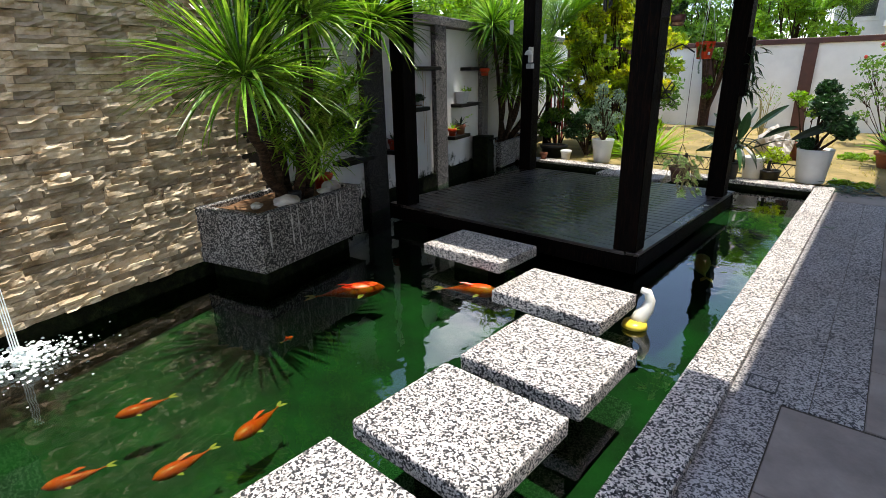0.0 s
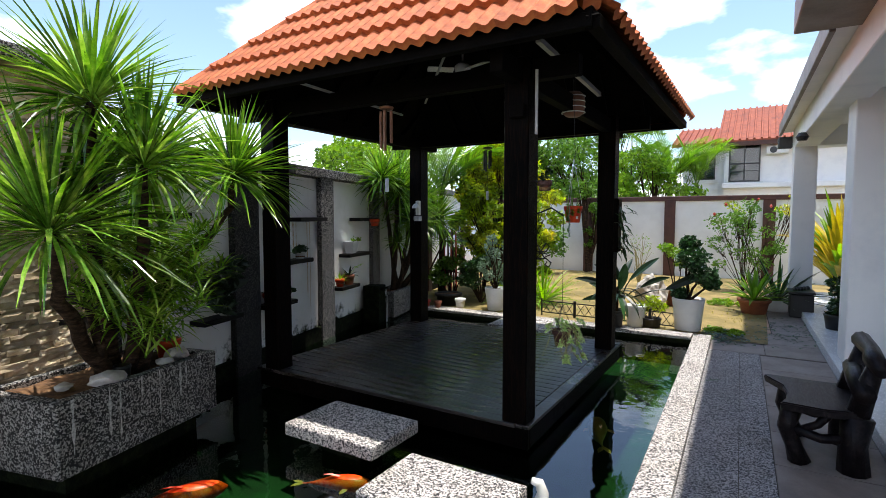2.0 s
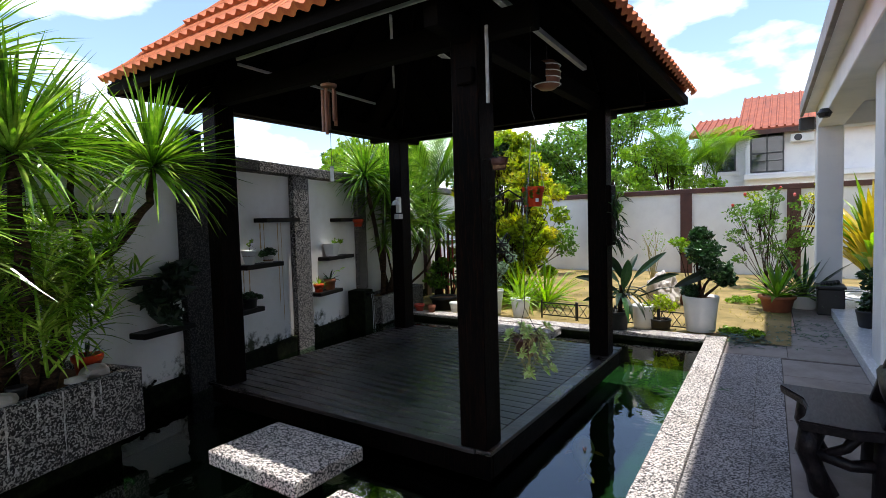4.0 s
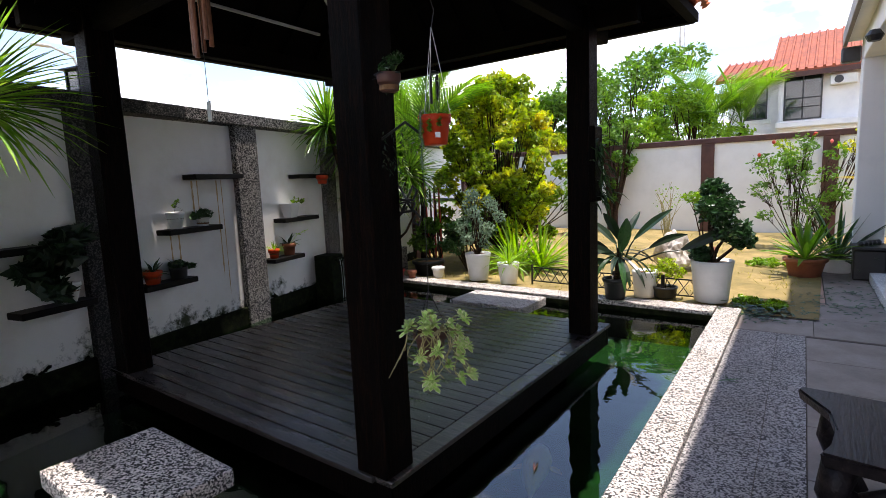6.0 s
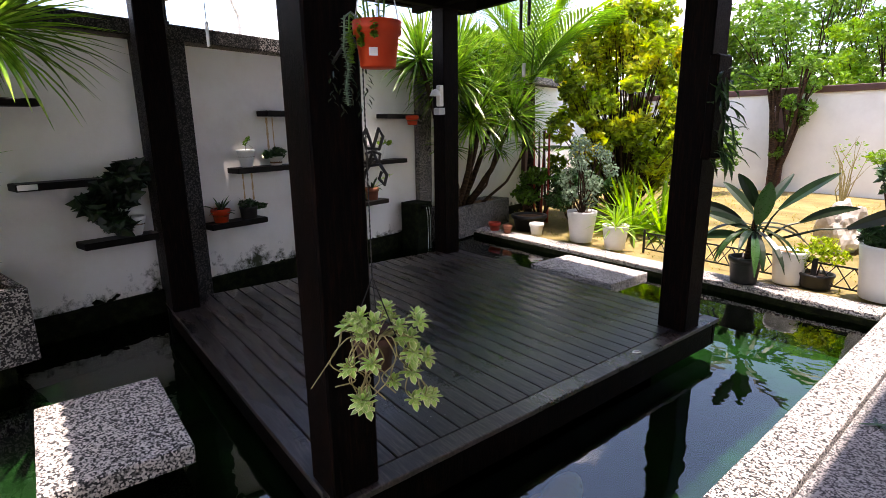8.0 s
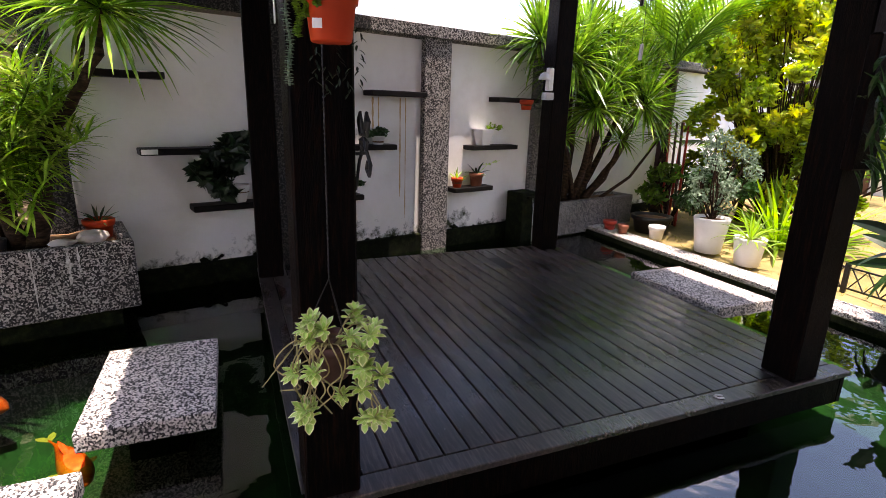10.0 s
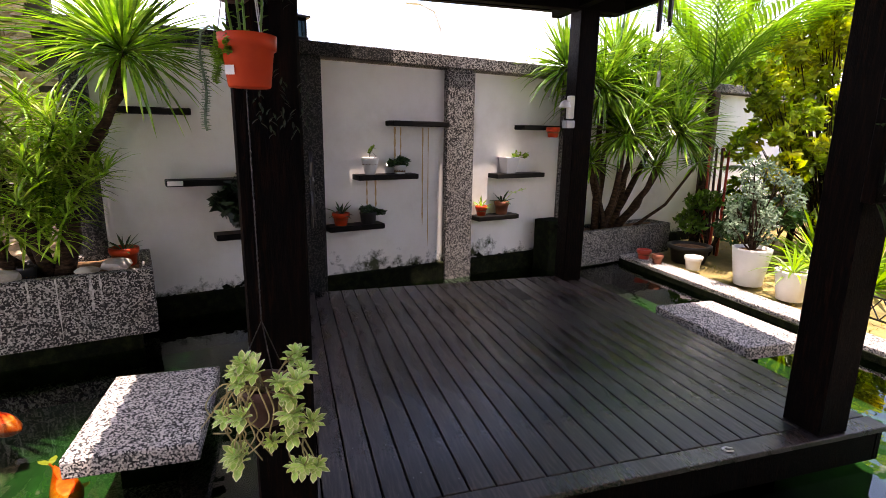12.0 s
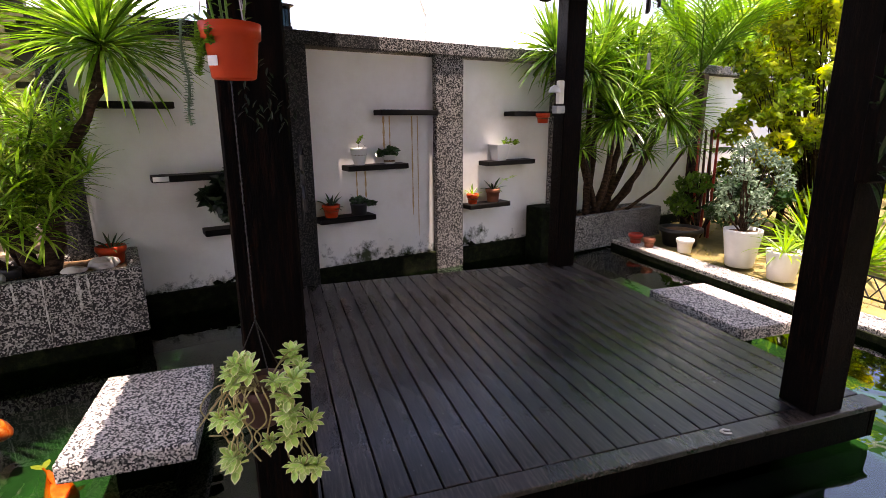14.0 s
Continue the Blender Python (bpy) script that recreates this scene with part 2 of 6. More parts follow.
M_grass = mat("dry_grass", [(0.14, 0.14, 0.02), (0.3, 0.26, 0.06), (0.4, 0.33, 0.1)], 0.8, 3, per=0.4, trans=0.3)
M_paver = mat("grey_paver", [(0.14, 0.112, 0.098), (0.2, 0.165, 0.145), (0.265, 0.225, 0.2)], 0.55, 2.5, bump=0.1, per=0.06)
M_pink = mat("pink_paver", [(0.36, 0.22, 0.17), (0.46, 0.3, 0.24)], 0.8, 5, bump=0.2, per=0.1)
M_whitetile = mat("white_step_tile", [(0.6, 0.62, 0.63), (0.72, 0.73, 0.74)], 0.25, 2, per=0.04)
M_yucca = mat("spear_leaf", [(0.03, 0.09, 0.01), (0.12, 0.25, 0.025), (0.36, 0.5, 0.085)], 0.2, 5, per=0.65, trans=0.28, spec=0.9)
M_bush = mat("dark_leaf", [(0.015, 0.05, 0.012), (0.03, 0.085, 0.02)], 0.3, 6, per=0.4, trans=0.2)
M_dark = mat("deep_green_leaf", [(0.004, 0.014, 0.004), (0.01, 0.032, 0.008)], 0.36, 6, per=0.4, trans=0.12)
M_lime = mat("lime_leaf", [(0.12, 0.25, 0.02), (0.24, 0.38, 0.03)], 0.4, 6, per=0.45, trans=0.45)
M_yellow = mat("yellow_green_leaf", [(0.07, 0.17, 0.014), (0.31, 0.4, 0.024), (0.66, 0.55, 0.04)], 0.4, 1.3, per=0.6, trans=0.5)
M_feather = mat("feathery_leaf", [(0.045, 0.12, 0.014), (0.15, 0.28, 0.03)], 0.4, 2, per=0.5, trans=0.45)
M_silver = mat("silver_leaf", [(0.075, 0.13, 0.075), (0.19, 0.27, 0.18)], 0.6, 8, per=0.3, trans=0.2)
M_succ = mat("variegated_leaf", [(0.3, 0.52, 0.1), (0.48, 0.68, 0.19), (0.64, 0.77, 0.28)], 0.42, 30, per=0.25, trans=0.15)
M_succ_edge = mat("cream_leaf_edge", [(0.8, 0.84, 0.4), (0.9, 0.92, 0.58)], 0.45, 30, trans=0.15)
M_reflexa = mat("narrow_lime_leaf", [(0.04, 0.12, 0.011), (0.18, 0.34, 0.03), (0.48, 0.57, 0.12)], 0.22, 5, per=0.6, trans=0.25, spec=0.9)
M_dust = mat("pale_dust", [(0.25, 0.24, 0.23), (0.4, 0.39, 0.37)], 0.9, 40)
M_stem = mat("plant_stem", [(0.2, 0.17, 0.06), (0.42, 0.36, 0.16)], 0.7, 20)
M_trunk = mat("bark", [(0.012, 0.008, 0.006), (0.035, 0.021, 0.013), (0.09, 0.055, 0.034)], 0.9, 14, spec=0.1, bump=0.8, bscale=40, stretch=(1, 1, 3))
M_gold = mat("golden_leaf", [(0.34, 0.26, 0.01), (0.52, 0.4, 0.03)], 0.4, 4, per=0.3, trans=0.3)
M_wpot = mat("white_pot", [(0.62, 0.62, 0.6), (0.74, 0.74, 0.72)], 0.35, 3, bump=0.04)
M_terra = mat("terracotta", [(0.2, 0.06, 0.03), (0.3, 0.1, 0.05)], 0.7, 8, bump=0.15)
M_redpot = mat("orange_plastic", [(0.4, 0.034, 0.007), (0.48, 0.048, 0.01)], 0.45, 5, spec=0.2)
M_blkpot = mat("black_plastic", [(0.004, 0.004, 0.0045), (0.012, 0.012, 0.0125)], 0.5, 6)
M_shelf = mat("dark_shelf", [(0.003, 0.0025, 0.0025), (0.009, 0.007, 0.006)], 0.5, 8, stretch=(3, 1, 6), spec=0.12)
M_metal = mat("black_iron", [(0.008, 0.008, 0.009), (0.02, 0.02, 0.021)], 0.45, 10, metal=0.3)
M_steel = mat("grey_steel", [(0.36, 0.36, 0.35), (0.52, 0.52, 0.5)], 0.45, 6, metal=0.1)
M_fish = mat("koi_skin", [(0.85, 0.035, 0.004), (0.9, 0.06, 0.006), (0.88, 0.15, 0.02)], 0.35, 9, spec=0.2)
M_fin = mat("koi_fin", [(0.5, 0.2, 0.05), (0.6, 0.3, 0.08)], 0.4, 20)
M_palefish = mat("pale_koi", [(0.85, 0.36, 0.17), (0.9, 0.44, 0.22)], 0.3, 5)
M_rock = mat("pale_rock", [(0.3, 0.26, 0.22), (0.46, 0.42, 0.38), (0.6, 0.57, 0.53)], 0.85, 3.5, bump=0.6, bscale=14)
M_redroof = mat("neighbour_roof", [(0.14, 0.024, 0.009), (0.24, 0.045, 0.015), (0.31, 0.075, 0.025)], 0.7, 3, bump=0.1)
M_glass = glass_mat("window_glass", (0.03, 0.05, 0.06))
M_frame = mat("dark_frame", [(0.015, 0.016, 0.018), (0.03, 0.03, 0.032)], 0.4, 5)
M_bench = mat("dark_log_wood", [(0.003, 0.002, 0.0024), (0.008, 0.0055, 0.006), (0.024, 0.017, 0.017)], 0.36, 3, bump=0.35, bscale=12, stretch=(8, 1, 6), spec=0.15)
M_splash = mat("white_water", [(0.75, 0.8, 0.8), (0.9, 0.92, 0.92)], 0.2, 20, trans=0.3)
M_ivory = mat("ivory_glaze", [(0.7, 0.68, 0.6), (0.8, 0.78, 0.72)], 0.25, 6)
M_gold_glaze = mat("yellow_glaze", [(0.6, 0.45, 0.03), (0.7, 0.55, 0.06)], 0.3, 8)
M_bamboo = mat("bamboo", [(0.14, 0.05, 0.025), (0.26, 0.1, 0.045)], 0.5, 8)
M_red = mat("red_glaze", [(0.4, 0.03, 0.015), (0.5, 0.05, 0.025)], 0.35, 6)
M_lime_stain = mat("lime_deposit", [(0.12, 0.12, 0.11), (0.4, 0.39, 0.37), (0.6, 0.58, 0.55)], 0.8, 55)
M_stain = mat("run_off_stain", [(0.48, 0.29, 0.12), (0.62, 0.48, 0.3)], 0.85, 20)


# ---- mesh helpers ----
I4 = Matrix.Identity(4)


def part(name, bm, material, parent=None, label="", smooth=False):
    me = bpy.data.meshes.new(name)
    bm.to_mesh(me)
    bm.free()
    me.materials.append(material)
    if smooth:
        me.polygons.foreach_set("use_smooth", [True] * len(me.polygons))
    ob = new(name, me)
    ob.parent = parent
    if label:
        ob["label"] = label
    return ob


def piece(name, me, parent, m):
    """One of many alike pieces on shared mesh data."""
    ob = new(name, me)
    ob.parent = parent
    ob.matrix_local = m
    return ob


def thing(name, m, label, category, group="", kind=""):
    ob = new(name)
    ob.empty_display_size = 0.1
    ob.matrix_world = m
    return tagged(ob, label, category, group, kind)


def box(bm, x0, x1, y0, y1, z0, z1, bevel=0.0, m=I4, segs=1):
    vs = [bm.verts.new(m @ Vector((x, y, z))) for z in (z0, z1) for x, y in ((x0, y0), (x1, y0), (x1, y1), (x0, y1))]
    fs = [(3, 2, 1, 0), (4, 5, 6, 7), (0, 1, 5, 4), (1, 2, 6, 5), (2, 3, 7, 6), (3, 0, 4, 7)]
    faces = [bm.faces.new([vs[i] for i in f]) for f in fs]
    if bevel:
        es = list({e for f in faces for e in f.edges})
        bmesh.ops.bevel(bm, geom=es, offset=bevel, segments=segs, affect="EDGES", profile=0.6)
    return bm


def boxes(*bs, bevel=0.0):
    bm = bmesh.new()
    for b in bs:
        box(bm, *b, bevel=bevel)
    return bm


def lathe(profile, segs=24, bm=None, m=I4, closed=True):
    bm = bm or bmesh.new()
    rings = []
    for r, z in profile:
        rings.append([bm.verts.new(m @ Vector((r * math.cos(2 * math.pi * i / segs), r * math.sin(2 * math.pi * i / segs), z))) for i in range(segs)])
    for a, b in zip(rings, rings[1:]):
        for i in range(segs):
            bm.faces.new((a[i], a[(i + 1) % segs], b[(i + 1) % segs], b[i]))
    if closed:
        bm.faces.new(list(reversed(rings[0])))
        bm.faces.new(rings[-1])
    return bm


def tube(bm, pts, radii, segs=7):
    pts = [Vector(p) for p in pts]
    rings = []
    for i, p in enumerate(pts):
        d = (pts[min(i + 1, len(pts) - 1)] - pts[max(i - 1, 0)]).normalized()
        a = d.orthogonal().normalized()
        b = d.cross(a)
        if rings:
            ref = rings[-1][0].co - pts[i - 1]
            a = (ref - d * ref.dot(d)).normalized()
            b = d.cross(a)
        r = radii[i] if hasattr(radii, "__len__") else radii
        rings.append([bm.verts.new(p + (a * math.cos(2 * math.pi * k / segs) + b * math.sin(2 * math.pi * k / segs)) * r) for k in range(segs)])
    for u, v in zip(rings, rings[1:]):
        for k in range(segs):
            bm.faces.new((u[k], u[(k + 1) % segs], v[(k + 1) % segs], v[k]))
    bm.faces.new(list(reversed(rings[0])))
    bm.faces.new(rings[-1])
    return bm


def blade(bm, base, d, length, width, droop=0.3, n=4, fold=0.25, shape=0.5):
    """A long leaf from base along d: folded along its rib, widest at shape, bending down by droop."""
    d = Vector(d).normalized()
    side = d.cross(Vector((0, 0, 1)))
    side = side.normalized() if side.length > 1e-3 else Vector((1, 0, 0))
    p, rows = Vector(base), []
    for i in range(n + 1):
        f = i / n
        w = width * (min(f / shape, 1) ** 0.6 * 0.75 + 0.25) * (1 if f <= shape else max(1 - ((f - shape) / (1 - shape)) ** 1.6, 0.04))
        up = side.cross(d)
        rows.append([bm.verts.new(p - side * w / 2 + up * w * fold), bm.verts.new(p), bm.verts.new(p + side * w / 2 + up * w * fold)])
        d = (d + Vector((0, 0, -droop * (0.4 + f) / n * 1.6))).normalized()
        p = p + d * (length / n)
    for a, b in zip(rows, rows[1:]):
        bm.faces.new((a[0], a[1], b[1], b[0]))
        bm.faces.new((a[1], a[2], b[2], b[1]))
    return bm


def rosette(bm, c, n, length, width, rng, low=-0.5, high=1.0, droop=0.5, axis=(0, 0, 1), segs=4):
    """A head of spear leaves all round a point."""
    q = Vector((0, 0, 1)).rotation_difference(Vector(axis))
    for i in range(n):
        a = i * 2.39996 + rng.uniform(-0.25, 0.25)
        z = low + (high - low) * ((i + 0.5) / n) ** 0.85
        z = max(min(z + rng.uniform(-0.1, 0.1), 1), -1)
        r = math.sqrt(1 - z * z)
        d = q @ Vector((r * math.cos(a), r * math.sin(a), z))
        blade(bm, Vector(c) + d * 0.02, d, length * rng.uniform(0.75, 1.1), width * rng.uniform(0.8, 1.15), droop * rng.uniform(0.4, 1.5) * (1.1 - 0.6 * z), segs)
    return bm


def leafcloud(bm, c, r, n, size, rng, squash=1.0, hollow=0.55):
    """Many small broad leaves through an uneven crown round c."""
    c = Vector(c)
    for i in range(n):
        d = Vector((rng.gauss(0, 1), rng.gauss(0, 1), rng.gauss(0, 1))).normalized()
        k = hollow + (1 - hollow) * rng.random() ** 0.7
        bumpy = 0.8 + 0.35 * noise.noise(d * 2.3 + c * 3.1)
        p = c + Vector((d.x * r, d.y * r, d.z * r * squash)) * k * bumpy
        a = Vector((rng.gauss(0, 1), rng.gauss(0, 1), rng.gauss(0, 0.7) + 0.2)).normalized()
        b = a.cross(Vector((rng.gauss(0, 1), rng.gauss(0, 1), rng.gauss(0, 1)))).normalized()
        s = size * rng.uniform(0.6, 1.3)
        t = a.cross(b) * s * 0.12
        v = [bm.verts.new(p + q) for q in (-a * s * 0.6, b * s * 0.3 + t, a * s * 0.6, -b * s * 0.3 + t)]
        bm.faces.new((v[0], v[1], v[2]))
        bm.faces.new((v[0], v[2], v[3]))
    return bm


def lump(bm, c, r, rng, rough=0.35, sub=2, scale=(1, 1, 1)):
    """A rough boulder."""
    c = Vector(c)
    off = Vector((rng.uniform(0, 50), rng.uniform(0, 50), rng.uniform(0, 50)))
    ret = bmesh.ops.create_icosphere(bm, subdivisions=sub, radius=1)
    for v in ret["verts"]:
        k = 1 + rough * noise.noise(v.co * 1.3 + off) + rough * 0.5 * noise.noise(v.co * 3.1 + off)
        v.co = c + Vector((v.co.x * scale[0], v.co.y * scale[1], v.co.z * scale[2])) * r * k
    return bm


# ---- frames of reference: the boundary wall and the kerb run a little askew ----
WALL = pose(-5.608, 6.141, 0, 0, 0, 14.0)       # x out of the wall, y along it
WALK = pose(-0.345, 0, 0, 0, 0, 1.65)           # x across the walk from the kerb, y along it
WATER_Z, WALK_Z, DECK_Z = -0.16, -0.12, 0.07

# ---- large structure ----
ground = thing("ground", I4, "dry sandy ground round the pond", "ground", kind="structure")
bm = bmesh.new()
for x0, x1, y0, y1 in ((-400, -0.6, 8.7, 400), (-0.6, 400, -400, 400), (-400, -0.6, -400, -3.2)):
    bm.faces.new([bm.verts.new(p) for p in ((x0, y0, -0.14), (x1, y0, -0.14), (x1, y1, -0.14), (x0, y1, -0.14))])
bm.faces.new([bm.verts.new(p) for p in ((-400, -3.2, -0.14), (-3.42, -3.2, -0.14), (-6.38, 8.7, -0.14), (-400, 8.7, -0.14))])
part("ground_sheet", bm, M_sand, ground)

pond = thing("pond_basin", I4, "dark green algae covered pond basin", "pond", kind="structure")
bm = bmesh.new()
for k in range(28):
    for j in range(24):
        x0, y0 = -7 + k * 0.25, -3.2 + j * 0.5
        if x0 + 0.25 < -4.3 - 0.25 * y0 - 0.3:
            continue
        bm.faces.new([bm.verts.new((x, y, -0.5 + 0.05 * noise.noise(Vector((x, y, 0))))) for x, y in ((x0, y0), (x0 + 0.25, y0), (x0 + 0.25, y0 + 0.5), (x0, y0 + 0.5))])
bmesh.ops.remove_doubles(bm, verts=bm.verts, dist=0.001)
part("pond_bed", bm, M_pond, pond)
part("pond_side", boxes((-3.4, -0.5, -3.3, -3.2, -0.5, -0.1), (-6.3, -0.7, 8.56, 8.6, -0.5, -0.1)), M_moss_shade, pond)

bm = bmesh.new()
bm.faces.new([bm.verts.new((x, y, WATER_Z)) for x, y in ((-3.4, -3.2), (-0.3, -3.2), (-0.72, 8.62), (-6.3, 8.62))])
water = tagged(part("water", bm, M_water), "still dark green pond water with sky reflections", "water", kind="structure")

lawn = thing("lawn", I4, "dry yellowish sandy lawn behind the pond", "lawn", kind="structure")
bm = bmesh.new()
rng = random.Random(3)
for k in range(34):
    for j in range(34):
        x0, y0 = -8.4 + k * 0.25, 8.88 + j * 0.25
        bm.faces.new([bm.verts.new((x, y, -0.105 + 0.03 * noise.noise(Vector((x * 0.9, y * 0.9, 4))))) for x, y in ((x0, y0), (x0 + 0.25, y0), (x0 + 0.25, y0 + 0.25), (x0, y0 + 0.25))])
bmesh.ops.remove_doubles(bm, verts=bm.verts, dist=0.001)
part("lawn_sheet", bm, M_sand, lawn, smooth=True)

# boundary wall along the pond, white render between pebble pilasters
wall_w = thing("wall_west", WALL, "white rendered garden wall with pebble pilasters", "wall", kind="structure")
part("render", boxes((-0.15, 0, -3.5, 12.0, -0.5, 2.21)), M_white, wall_w)
part("base", boxes((0, 0.05, -3.45, 6.0, -0.5, 0.05), bevel=0.01), M_moss_shade, wall_w, "black mossy foot of the wall")
# the two left pilasters carry their shade in the darker pebble colour
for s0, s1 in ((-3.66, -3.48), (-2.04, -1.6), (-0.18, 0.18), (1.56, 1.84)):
    part("pilaster", box(bmesh.new(), -0.16, 0.08, s0, s1, -0.5, 2.23, 0.006), M_granite_shaded if s0 < -1 else M_granite_dark, wall_w, "dark pebble wash pilaster")
# coping split at the roof's shadow edge; the left length is painted shaded
part("cap", box(bmesh.new(), -0.2, 0.1, -3.66, -0.86, 2.23, 2.36, 0.008), M_granite_shaded, wall_w, "pebble wash coping, roof shade painted in")
part("cap", box(bmesh.new(), -0.2, 0.1, -0.856, 12.0, 2.23, 2.36, 0.008), M_granite_dark, wall_w, "pebble wash coping")
for s0 in (4.6, 7.6, 10.6):
    part("brown_pillar", box(bmesh.new(), -0.16, 0.08, s0, s0 + 0.24, -0.3, 2.24, 0.006), M_brown, wall_w, "brown painted pillar")

slate_wall = thing("wall_slate", WALL, "split-face stone cladding on the pond wall", "wall", kind="structure")
part("backing", boxes((-0.2, -0.005, -9.5, -3.66, 0.0, 2.75)), M_back, slate_wall)
# the dark void under the overhanging stones, painted as a black strip
part("base", boxes((-0.2, -0.02, -9.5, -3.66, -0.5, -0.003)), M_moss_shade, slate_wall, "black strip under the stones, overhang shade painted in")

wall_n = thing("wall_north", pose(0, 17.3, 0), "cream garden wall with brown coping", "wall", kind="structure")
part("render", boxes((-8.6, 9, 0, 0.15, -0.3, 2.12)), M_cream, wall_n)
part("cap", box(bmesh.new(), -8.6, 9, -0.06, 0.2, 2.12, 2.26, 0.01), M_brown, wall_n, "brown coping")
for x0 in (-7.35, -4.95, -2.52, 0.0, 2.5):
    part("brown_pillar", box(bmesh.new(), x0, x0 + 0.3, -0.06, 0.0, -0.3, 2.12, 0.006), M_brown, wall_n, "brown painted pillar")

# kerbs
kerb = thing("kerb", WALK, "speckled pebble wash kerb beside the pond", "kerb", kind="structure")
for y0, y1 in ((-3.2, 0.35), (0.353, 2.94), (2.943, 5.83), (5.833, 8.93)):
    part("kerb_block", box(bmesh.new(), -0.235, 0, y0, y1, -0.5, -0.068, 0.012, segs=2), M_granite, kerb)
far_kerb = tagged(part("kerb_far", box(bmesh.new(), -6.6, -0.84, 8.58, 8.88, -0.5, -0.055, 0.012, segs=2), M_granite), "pebble wash kerb along the lawn edge", "kerb", kind="structure")

# walk
walkway = thing("pavement", WALK, "grey pebble wash and paver garden walk", "pavement", kind="structure")
part("pebble_strip", boxes((0.002, 0.24, -3.2, 2.8, -0.3, WALK_Z)), M_walk, walkway)
part("pebble_strip", boxes((0.002, 0.36, 2.803, 8.25, -0.3, WALK_Z)), M_walk, walkway)
part("pebble_strip", boxes((0.364, 0.585, 2.803, 8.25, -0.3, WALK_Z)), M_walk, walkway)
part("bed", boxes((0.002, 1.3, -3.2, 9.7, -0.3, WALK_Z - 0.008), (0.3, 1.3, 9.7, 14.5, -0.3, WALK_Z - 0.008)), M_back, walkway)
step_ = thing("porch_step", WALK, "white tiled porch step of the house", "step", kind="structure")
part("step_body", box(bmesh.new(), 1.3, 3.2, -3.2, 14.5, -0.3, -0.005, 0.006), M_whitetile, step_)


# ---- pavilion ----
pav = thing("pavilion_deck", pose(0, 0, 0), "dark stained timber deck of the pond pavilion", "deck")
DX0, DX1, DY0, DY1 = -4.57, -1.51, 4.12, 7.19
part("substructure", boxes((DX0 + 0.05, DX1 - 0.05, DY0 + 0.05, DY1 - 0.05, -0.02, DECK_Z - 0.04), (DX0 + 0.3, DX1 - 0.3, DY0 + 0.3, DY1 - 0.3, -0.5, -0.02)), M_beam, pav)
for b in ((DX0, DX1, DY0, DY0 + 0.04, -0.13, DECK_Z - 0.032), (DX0, DX1, DY1 - 0.04, DY1, -0.13, DECK_Z - 0.032), (DX0, DX0 + 0.04, DY0 + 0.042, DY1 - 0.042, -0.13, DECK_Z - 0.032), (DX1 - 0.04, DX1, DY0 + 0.042, DY1 - 0.042, -0.13, DECK_Z - 0.032)):
    part("fascia", box(bmesh.new(), *b, bevel=0.005), M_post, pav)
part("border_board", box(bmesh.new(), DX1 - 0.095, DX1 + 0.015, DY0 - 0.015, DY1 + 0.015, DECK_Z - 0.03, DECK_Z, 0.004), M_deck, pav)
n_boards = 26
bw = (DY1 - DY0 + 0.035) / n_boards
bm = box(bmesh.new(), (DX0 - DX1 + 0.085) / 2, (DX1 - DX0 - 0.085) / 2, -bw / 2 + 0.0042, bw / 2 - 0.0042, -0.03, 0, 0.003)
board_me = bpy.data.meshes.new("deck_board")
bm.to_mesh(board_me)
bm.free()
board_me.materials.append(M_deck)
for k in range(n_boards):
    piece("deck_board", board_me, pav, pose((DX0 - 0.015 + DX1 - 0.1) / 2, DY0 - 0.035 + (k + 0.5) * bw, DECK_Z))

POSTS = ((-1.62, 4.2), (-1.615, 6.83), (-4.48, 7.02), (-4.36, 4.19))
PCX, PCY = (-1.62, -4.42), (4.2, 6.92)
EX0, EX1, EY0, EY1, EZ = -5.0, -0.91, 3.57, 7.66, 2.86
APEX = Vector(((EX0 + EX1) / 2, (EY0 + EY1) / 2, 4.92))
pavilion = thing("pavilion", pose(0, 0, DECK_Z), "dark timber pavilion with a red clay tile roof", "pavilion")
pavilion_z = -DECK_Z
for x, y in POSTS:
    part("post", box(bmesh.new(), x - 0.1, x + 0.1, y - 0.1, y + 0.1, 0, 2.85 + pavilion_z, 0.008), M_post, pavilion)
for y in PCY:
    part("beam", box(bmesh.new(), PCX[1] - 0.45, PCX[0] + 0.45, y - 0.05, y + 0.05, 2.68 + pavilion_z, 2.83 + pavilion_z, 0.005), M_beam, pavilion)
for x in PCX:
    part("beam", box(bmesh.new(), x - 0.05, x + 0.05, PCY[0] - 0.45, PCY[1] + 0.45, 2.66 + pavilion_z, 2.81 + pavilion_z, 0.005), M_beam, pavilion)
corners = [Vector((EX0, EY0, EZ)), Vector((EX1, EY0, EZ)), Vector((EX1, EY1, EZ)), Vector((EX0, EY1, EZ))]
bm = bmesh.new()
off = Vector((0, 0, pavilion_z))
low = [bm.verts.new(c + off) for c in corners] + [bm.verts.new(APEX + off)]
high = [bm.verts.new(c + off + Vector((0, 0, 0.03))) for c in corners] + [bm.verts.new(APEX + off + Vector((0, 0, 0.03)))]
for i in range(4):
    j = (i + 1) % 4
    bm.faces.new((low[j], low[i], low[4]))
    bm.faces.new((high[i], high[j], high[4]))
    bm.faces.new((low[i], low[j], high[j], high[i]))
roof = part("roof", bm, M_beam, pavilion, "pyramid roof of orange clay tiles")
